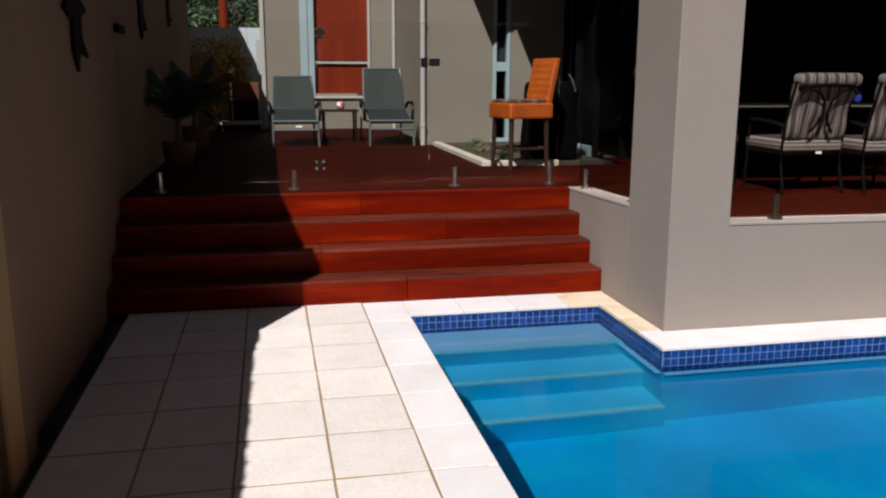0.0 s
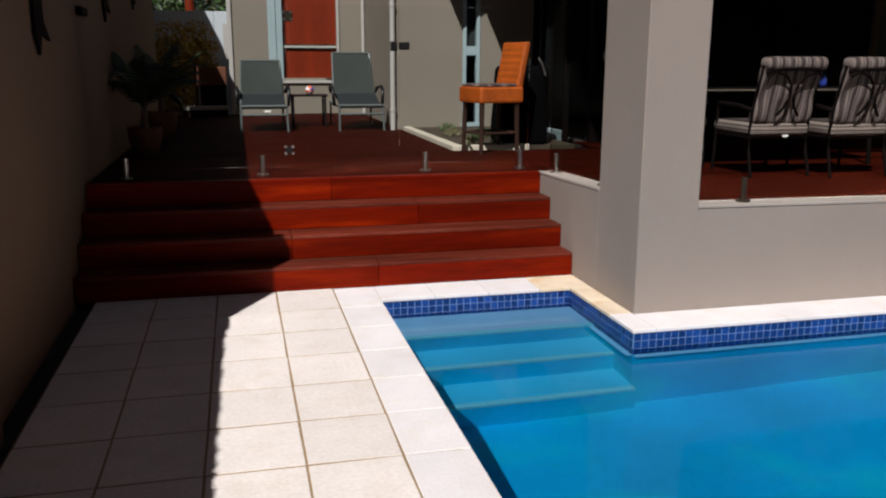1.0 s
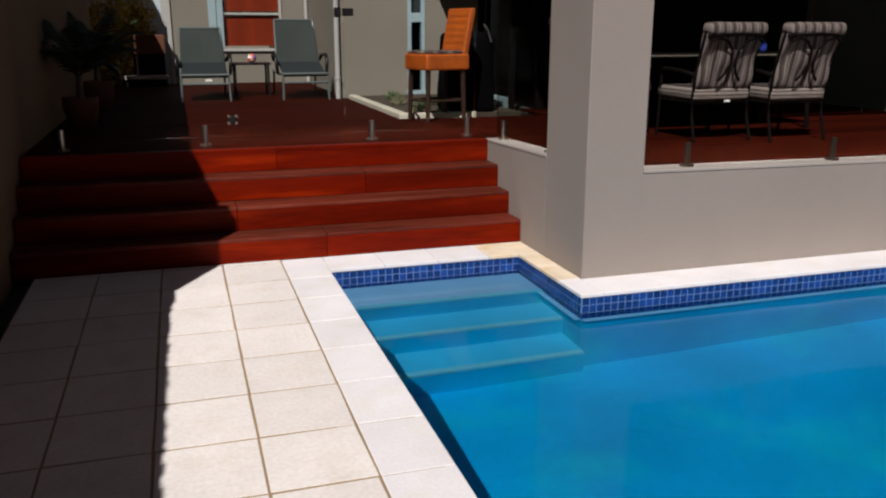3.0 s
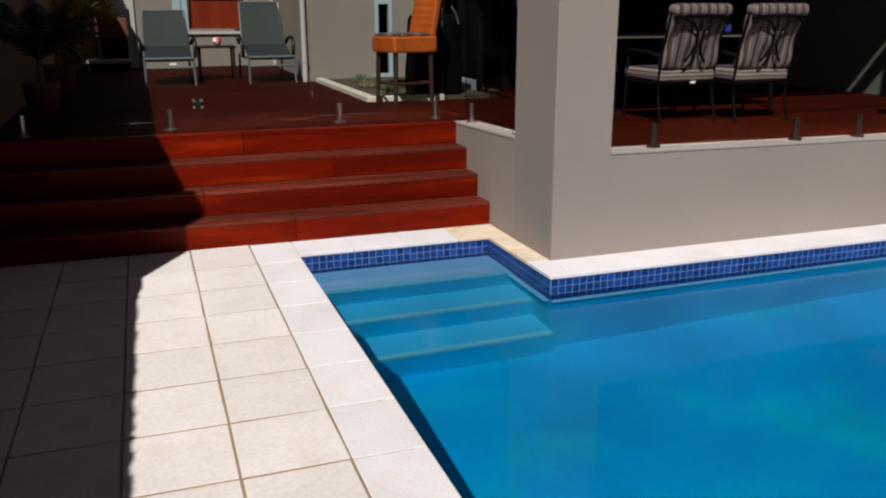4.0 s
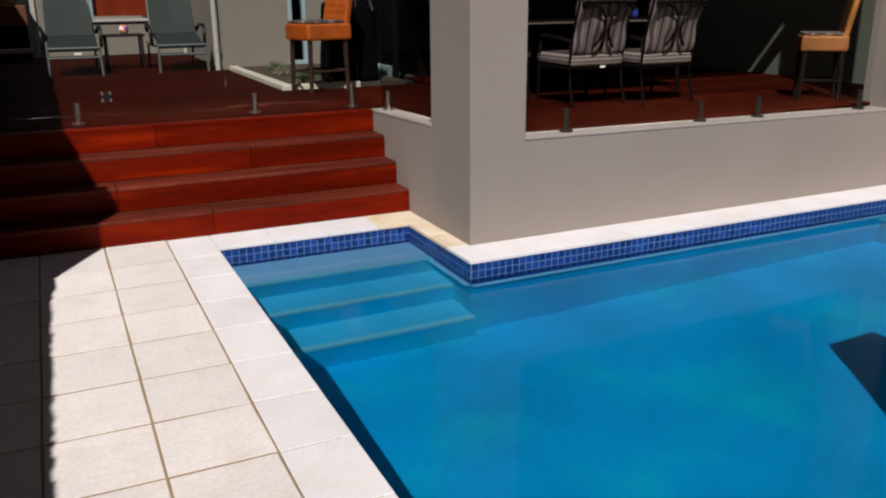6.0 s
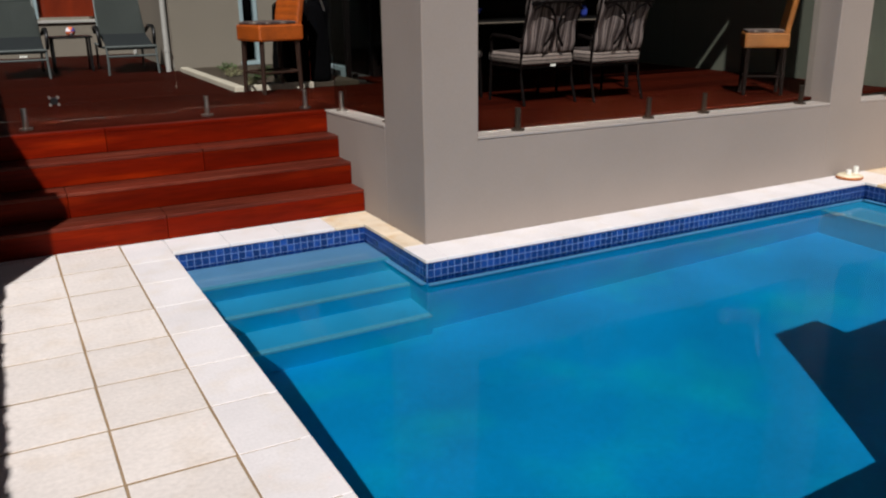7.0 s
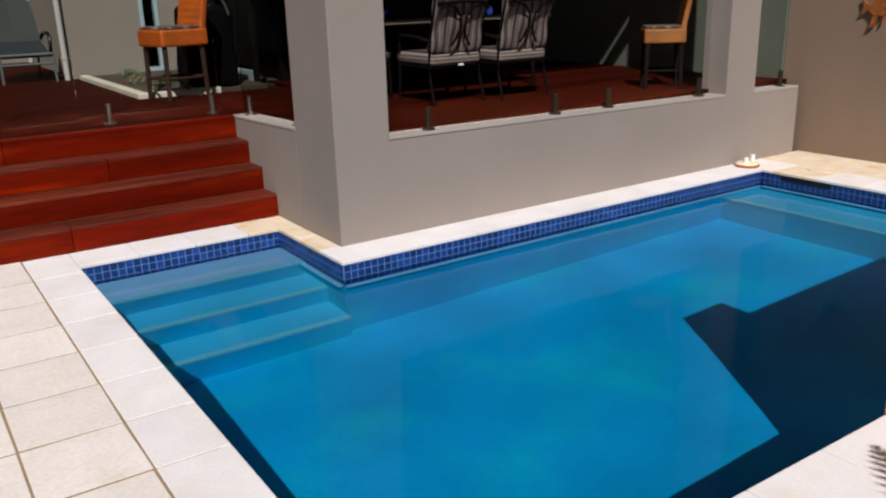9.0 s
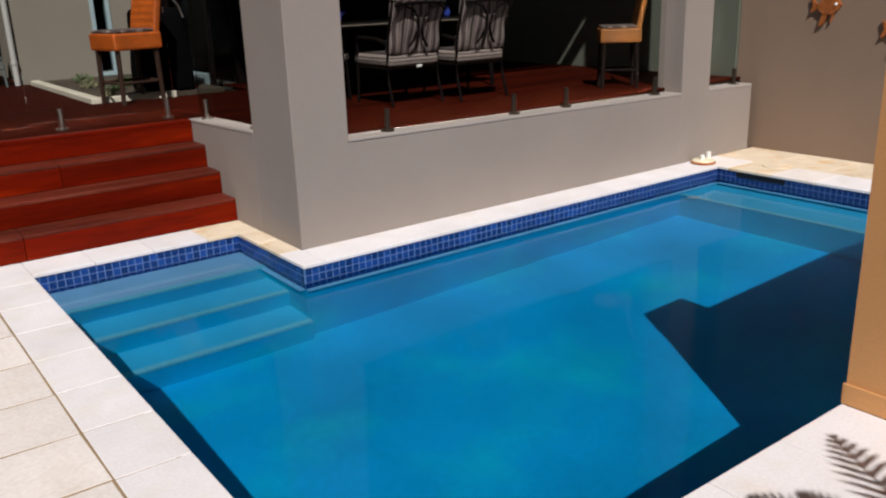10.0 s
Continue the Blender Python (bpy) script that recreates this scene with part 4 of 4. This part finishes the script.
for x, h in ((-0.03, 0.085), (0.06, 0.105)):
    part("stub", rod(bmesh.new(), (x, -0.01, 0.035), (x, -0.01, h), 0.022, n=16), PLASTIC, vac, "white stub")
lid = thing("round_cover", (6.98, 4.12, 0.0), "round ivory inspection cover set in the paving", "cover")
part("disc", lathe([(0.13, 0.0), (0.13, 0.005), (0.12, 0.008), (0.02, 0.008)], 28), COPING_STAINED, lid)

# ---- distance beyond the rear wing ----
far_fence = thing("sheet_fence", (-2.2, 19.5, -0.07), "pale grey metal sheet fence in sun", "fence")
for k in range(7):
    part("sheet", box(k * 0.36, 0, 0, k * 0.36 + 0.355, 0.03, 2.72, 0.004), FENCE_GREY, far_fence)
meter = thing("meter_box", (-0.14, 15.5, 1.62), "white meter box on the end wall", "meter box")
part("case", box(-0.03, 0, 0, 0.08, 0.35, 0.62, 0.01), WHITE, meter)
for x, y, w, h, k in ((-1.05, 15.9, 0.42, 2.05, 1), (-0.62, 16.4, 0.34, 2.05, 2), (-1.5, 15.6, 0.42, 1.7, 3)):
    sh = thing("golden_shrub", (x, y, -0.07), "tall golden-leaved shrub in shade", "shrub", "golden shrubs")
    part("stem", rod(bmesh.new(), (0, 0, 0), (0, 0, h), 0.03, 0.012), BARK, sh)
    bm = bmesh.new()
    for j in range(6):
        leafy(bm, (rng.uniform(-0.1, 0.1), rng.uniform(-0.1, 0.1), 0.5 + h * 0.85 * j / 6), (w, w, 0.45), 520, 0.05, 60 + k * 10 + j, 1.2)
    part("crown", bm, LEAF_GOLD, sh)
plan = thing("planter_box", (-0.48, 14.75, DECK_Z), "terracotta planter box beside the rear wing", "planter")
part("trough", box(-0.18, -0.15, 0.50, 0.34, 0.15, 0.80, 0.01), TERRACOTTA, plan)
part("stand", box(-0.16, -0.13, 0.0, 0.32, 0.13, 0.50, 0.005), DARK_VOID, plan)
setting("garden_step", box(-0.85, 14.30, DECK_Z + 0.11, -0.12, 14.55, DECK_Z + 0.17, 0.006), SILL, "pale concrete step at the end of the deck", "step")
setting("garden_step_base", box(-0.83, 14.33, DECK_Z, -0.14, 14.55, DECK_Z + 0.11), DARK_VOID, "dark base of the concrete step", "step")
post = thing("red_post", (-1.0, 22.0, -0.07), "red painted post beyond the fence", "post")
part("shaft", rod(bmesh.new(), (0, 0, 0), (0, 0, 5.0), 0.11, n=12), RED_PANEL, post)
for x, y, h, s in ((-3.6, 26, 5.2, 1), (-0.2, 27, 5.0, 2), (3.0, 28, 5.5, 3), (-6.5, 28, 5.5, 4)):
    tr = thing("tree", (x, y, -0.07), "leafy green tree beyond the fence", "tree", "far trees")
    bm = rod(bmesh.new(), (0, 0, 0), (0.1, 0, h * 0.55), 0.16, 0.08)
    for k in range(5):
        a = k * 1.26
        rod(bm, (0.1, 0, h * 0.5), (1.1 * math.cos(a), 1.1 * math.sin(a), h * 0.8), 0.06, 0.02, 6)
    part("trunk", bm, BARK, tr)
    bm = bmesh.new()
    for j in range(30):
        leafy(bm, (rng.uniform(-1.6, 1.6), rng.uniform(-1.2, 1.2), h * rng.uniform(0.35, 0.95)), (0.7, 0.7, 0.5), 170, 0.11, 500 + s * 20 + j, 1.0)
    part("crown", bm, LEAF, tr)

# ---- deck and steps ----
steps = thing("deck_steps", (0, 0, 0), "oiled red timber steps up to the deck", "steps")
for k in range(4):
    part("bearer", box(X_LEFT + 0.01, Y_STEP + k * GO + 0.032, -0.06 if k == 0 else RISE * k - 0.029, X_HOUSE - 0.004, Y_DECK + 0.3, RISE * (k + 1) - 0.030), DARK_VOID, steps, "near-black timber fill under the step boards")
for k in range(4):
    y, z = Y_STEP + k * GO, RISE * (k + 1)
    cut = (0.95, 0.35, 1.35, 0.7)[k]
    for x0, x1 in ((X_LEFT + 0.012, cut - 0.002), (cut + 0.002, X_HOUSE - 0.003)):
        part("riser_board", box(x0, y + 0.001, z - RISE + 0.002, x1, y + 0.03, z - 0.0262, 0.001), STEP_WOOD, steps)
        if k < 3:
            part("tread_board", box(x0, y - 0.001, z - 0.026, x1, y + 0.124, z, 0.004), TREAD_WOOD, steps)
            part("tread_board", box(x0, y + 0.126, z - 0.026, x1, y + GO + 0.0005, z, 0.004), TREAD_WOOD, steps)
        else:
            part("edge_board", box(x0, y - 0.001, z - 0.026, x1, y + 0.088, z, 0.004), STEP_WOOD, steps)

# Solid fill; its colour gives the gaps between boards their shade.
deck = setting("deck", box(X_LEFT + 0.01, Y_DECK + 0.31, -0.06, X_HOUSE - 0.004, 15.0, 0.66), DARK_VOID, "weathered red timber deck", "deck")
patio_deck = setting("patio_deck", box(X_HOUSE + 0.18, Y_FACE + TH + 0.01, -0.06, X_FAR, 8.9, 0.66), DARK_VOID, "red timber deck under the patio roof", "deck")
PITCH = 0.095


def boards(parent, x0, x1, y0, y1, singles):
    """Deck boards across, the first ones as pieces, the rest joined."""
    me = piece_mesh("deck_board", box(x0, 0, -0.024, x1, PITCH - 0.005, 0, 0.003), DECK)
    rest = bmesh.new()
    k = 0
    while y0 + (k + 1) * PITCH < y1:
        y = y0 + k * PITCH
        if k < singles:
            piece("deck_board", me, (0, y, DECK_Z), parent)
        else:
            slab(rest, x0, y, DECK_Z - 0.024, x1, y + PITCH - 0.005, DECK_Z)
        k += 1
    if len(rest.verts):
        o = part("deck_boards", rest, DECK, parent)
        o["kind"] = "stuff"


boards(deck, X_LEFT + 0.012, X_HOUSE - 0.005, Y_DECK + 0.092, 8.42, 40)
boards(deck, X_LEFT + 0.012, 2.155, 8.43, 15.0, 26)
boards(patio_deck, X_HOUSE + 0.182, X_FAR - 0.002, Y_FACE + TH + 0.012, 8.42, 40)
boards(patio_deck, 3.78, X_FAR - 0.002, 8.43, 9.1, 10)
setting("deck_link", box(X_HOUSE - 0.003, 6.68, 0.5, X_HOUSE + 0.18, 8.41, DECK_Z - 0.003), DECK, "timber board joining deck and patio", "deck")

# ---- paving ----
pave = setting("pavement", box(X_PAVE, -3.0, -0.07, X_COPE, Y_STEP + 0.03, -0.002), GROUT, "pale limestone paving with sandy joints beside the pool", "pavement")
PW, PL = 0.40, 0.435


def paver_mesh(w, l, mat, name, bevel=0.0012):
    bm = box(-w / 2 + 0.0055, -l / 2 + 0.006, -0.045, w / 2 - 0.0055, l / 2 - 0.006, 0.0, bevel, 2)
    cx = [(rng.uniform(-0.002, 0.002), rng.uniform(-0.003, 0.003)) for _ in range(4)]
    for v in bm.verts:
        c = cx[(1 if v.co.x > 0 else 0) + (2 if v.co.y > 0 else 0)]
        v.co.x += c[0]
        v.co.y += c[1]
    return piece_mesh(name, bm, mat)


pavers = [paver_mesh(PW, PL, PAVER, "paver") for _ in range(6)]
for i in range(4):
    for k in range(-1, 20):
        y = Y_STEP - 0.05 - PL * (k + 0.5)
        ob = piece("paver", pavers[rng.randrange(6)], (X_COPE - PW * (i + 0.5), y, rng.uniform(0.0, 0.0015)), pave, rng.uniform(-0.35, 0.35))
cop = setting("coping", box(X_COPE + 0.001, Y_NEAR - 0.78, -0.05, X_POOL - 0.03, Y_STEP + 0.02, -0.002), GROUT, "pale limestone pool coping", "coping")


def coping_row(x0, y0, x1, y1, n, along, mats):
    """n coping stones between two corners, rounded at the edges."""
    for k in range(n):
        if along == "x":
            a = (x0 + (x1 - x0) * k / n, y0, x0 + (x1 - x0) * (k + 1) / n, y1)
        else:
            a = (x0, y0 + (y1 - y0) * k / n, x1, y0 + (y1 - y0) * (k + 1) / n)
        bm = box(a[0] + 0.002, a[1] + 0.002, -0.0235, a[2] - 0.002, a[3] - 0.002, 0.001 * rng.random(), 0.004, 2)
        part("coping_stone", bm, mats[k % len(mats)], cop)


OV = 0.015
coping_row(X_COPE + 0.003, Y_STEP - 0.05 - PL * 12, X_POOL + OV, Y_STEP - 0.05, 12, "y", [COPING])
coping_row(X_COPE + 0.003, Y_STEP - 0.05, X_POOL + OV, Y_STEP, 1, "y", [COPING])
coping_row(X_POOL + OV, Y_NOTCH - OV, X_HOUSE, Y_STEP, 4, "x", [COPING, COPING, COPING, COPING_STAINED])
coping_row(X_NOTCH - OV, Y_MAIN - OV, X_HOUSE - 0.001, Y_NOTCH - OV, 3, "y", [COPING, COPING_STAINED, COPING_STAINED])
coping_row(X_HOUSE - 0.001, Y_MAIN - OV, X_END - OV, Y_FACE, 9, "x", [COPING])
coping_row(X_END - OV, 1.42, X_END + 0.40, Y_FACE, 8, "y", [COPING, COPING, COPING, COPING, COPING, PAVER, COPING_STAINED, PAVER])
coping_row(X_END + 0.40, 1.42, X_FAR, Y_FACE, 6, "y", [COPING_STAINED])
coping_row(X_POOL + OV, Y_NEAR - 0.42, 3.10, Y_NEAR + OV, 5, "x", [COPING])
setting("pavement_south", box(X_POOL + 0.02, -3.0, -0.07, 3.1, Y_NEAR - 0.42, -0.012), GROUT, "sandy bed of the near paving", "pavement")
near = setting("near_paving", box(X_POOL + 0.03, -3.0, -0.012, 3.09, Y_NEAR - 0.43, -0.003), GROUT, "pale limestone paving at the pool's near end", "pavement")
for i in range(5):
    for k in range(8):
        piece("paver", pavers[rng.randrange(6)], (X_POOL + 0.025 + 0.435 * (i + 0.5), Y_NEAR - 0.425 - PL * (k + 0.5), 0.0), near)

# ---- waterline mosaic ----
TILE = 0.05
tile_me = piece_mesh("mosaic_tile", box(-TILE / 2 + 0.0024, -0.006, -TILE / 2 + 0.0024, TILE / 2 - 0.0024, 0.0, TILE / 2 - 0.0024, 0.0015), MOSAIC)


def mosaic(a, b, facing, singles, label):
    """Four rows of tiles below the coping from a to b; facing turns their front to the water."""
    a, b = Vector((*a, 0)), Vector((*b, 0))
    n = int((b - a).length / TILE + 0.3)
    d = (b - a) / n
    q = pose(0, 0, 0, 0, 0, facing)
    out = q @ Vector((0, -1, 0))
    strip = new("tile_band")
    tagged(strip, label, "tile band", kind="structure")
    backing = box(0, -0.005, -0.226, (b - a).length, -0.0005, TOP, 0.0)
    ang = math.degrees(math.atan2(d.y, d.x))
    bk = part("backing", backing, TILE_GROUT, strip, "pale blue grout")
    lip = part("lower_edge", box(0, -0.045, -0.246, (b - a).length, 0.0, -0.226, 0.006), LIP, strip, "rounded edge below the tiles, whitened to read as sunlit")
    flip = 0 if abs((ang - facing + 180) % 360 - 180) < 1 else 1
    start = b if flip else a
    bk.matrix_basis = pose(start.x, start.y, 0, 0, 0, facing)
    lip.matrix_basis = bk.matrix_basis
    rest = bmesh.new()
    for k in range(n):
        for r in range(4):
            p = a + d * (k + 0.5) + out * 0.0005 + Vector((0, 0, TOP - TILE * (r + 0.5)))
            if k < singles:
                piece("mosaic_tile", tile_me, p, strip, facing)
            else:
                m = pose(*p, 0, 0, facing)
                vs = [m @ Vector(c) for c in ((-0.022, -0.006, -0.022), (0.022, -0.006, -0.022), (0.022, -0.006, 0.022), (-0.022, -0.006, 0.022),
                                              (-0.022, 0, -0.022), (0.022, 0, -0.022), (0.022, 0, 0.022), (-0.022, 0, 0.022))]
                v = [rest.verts.new(c) for c in vs]
                for f in ((0, 1, 2, 3), (0, 4, 5, 1), (1, 5, 6, 2), (2, 6, 7, 3), (3, 7, 4, 0)):
                    rest.faces.new([v[i] for i in f])
    if len(rest.verts):
        part("mosaic_tiles", rest, MOSAIC, strip)["kind"] = "stuff"


mosaic((X_POOL, Y_NOTCH), (X_NOTCH, Y_NOTCH), 0, 99, "blue glazed mosaic band at the waterline")
mosaic((X_NOTCH, Y_NOTCH), (X_NOTCH, Y_MAIN), -90, 99, "blue glazed mosaic band at the waterline")
mosaic((X_NOTCH, Y_MAIN), (X_END, Y_MAIN), 0, 52, "blue glazed mosaic band at the waterline")
mosaic((X_END, Y_MAIN), (X_END, Y_NEAR), -90, 0, "blue glazed mosaic band at the waterline")
# Flat black plate in place of the shade inside the opening.
skim = thing("skimmer_mouth", (X_END - 0.008, 4.05, -0.10), "black plate standing in for the shaded skimmer opening", "skimmer")
part("mouth", box(-0.004, -0.24, 0.03, 0.0, 0.24, 0.072, 0.001), BLACK_METAL, skim)

# all that stands under water takes the bent sunlight
UNDER_WATER = ("pool_", "riser_block", "tread", "step_edge", "ledge_", "lower_edge", "backing", "mosaic_tile", "return_fitting", "mouth")
for ob in bpy.data.objects:
    if ob.name.startswith(UNDER_WATER):
        ob.cycles.is_caustics_receiver = True
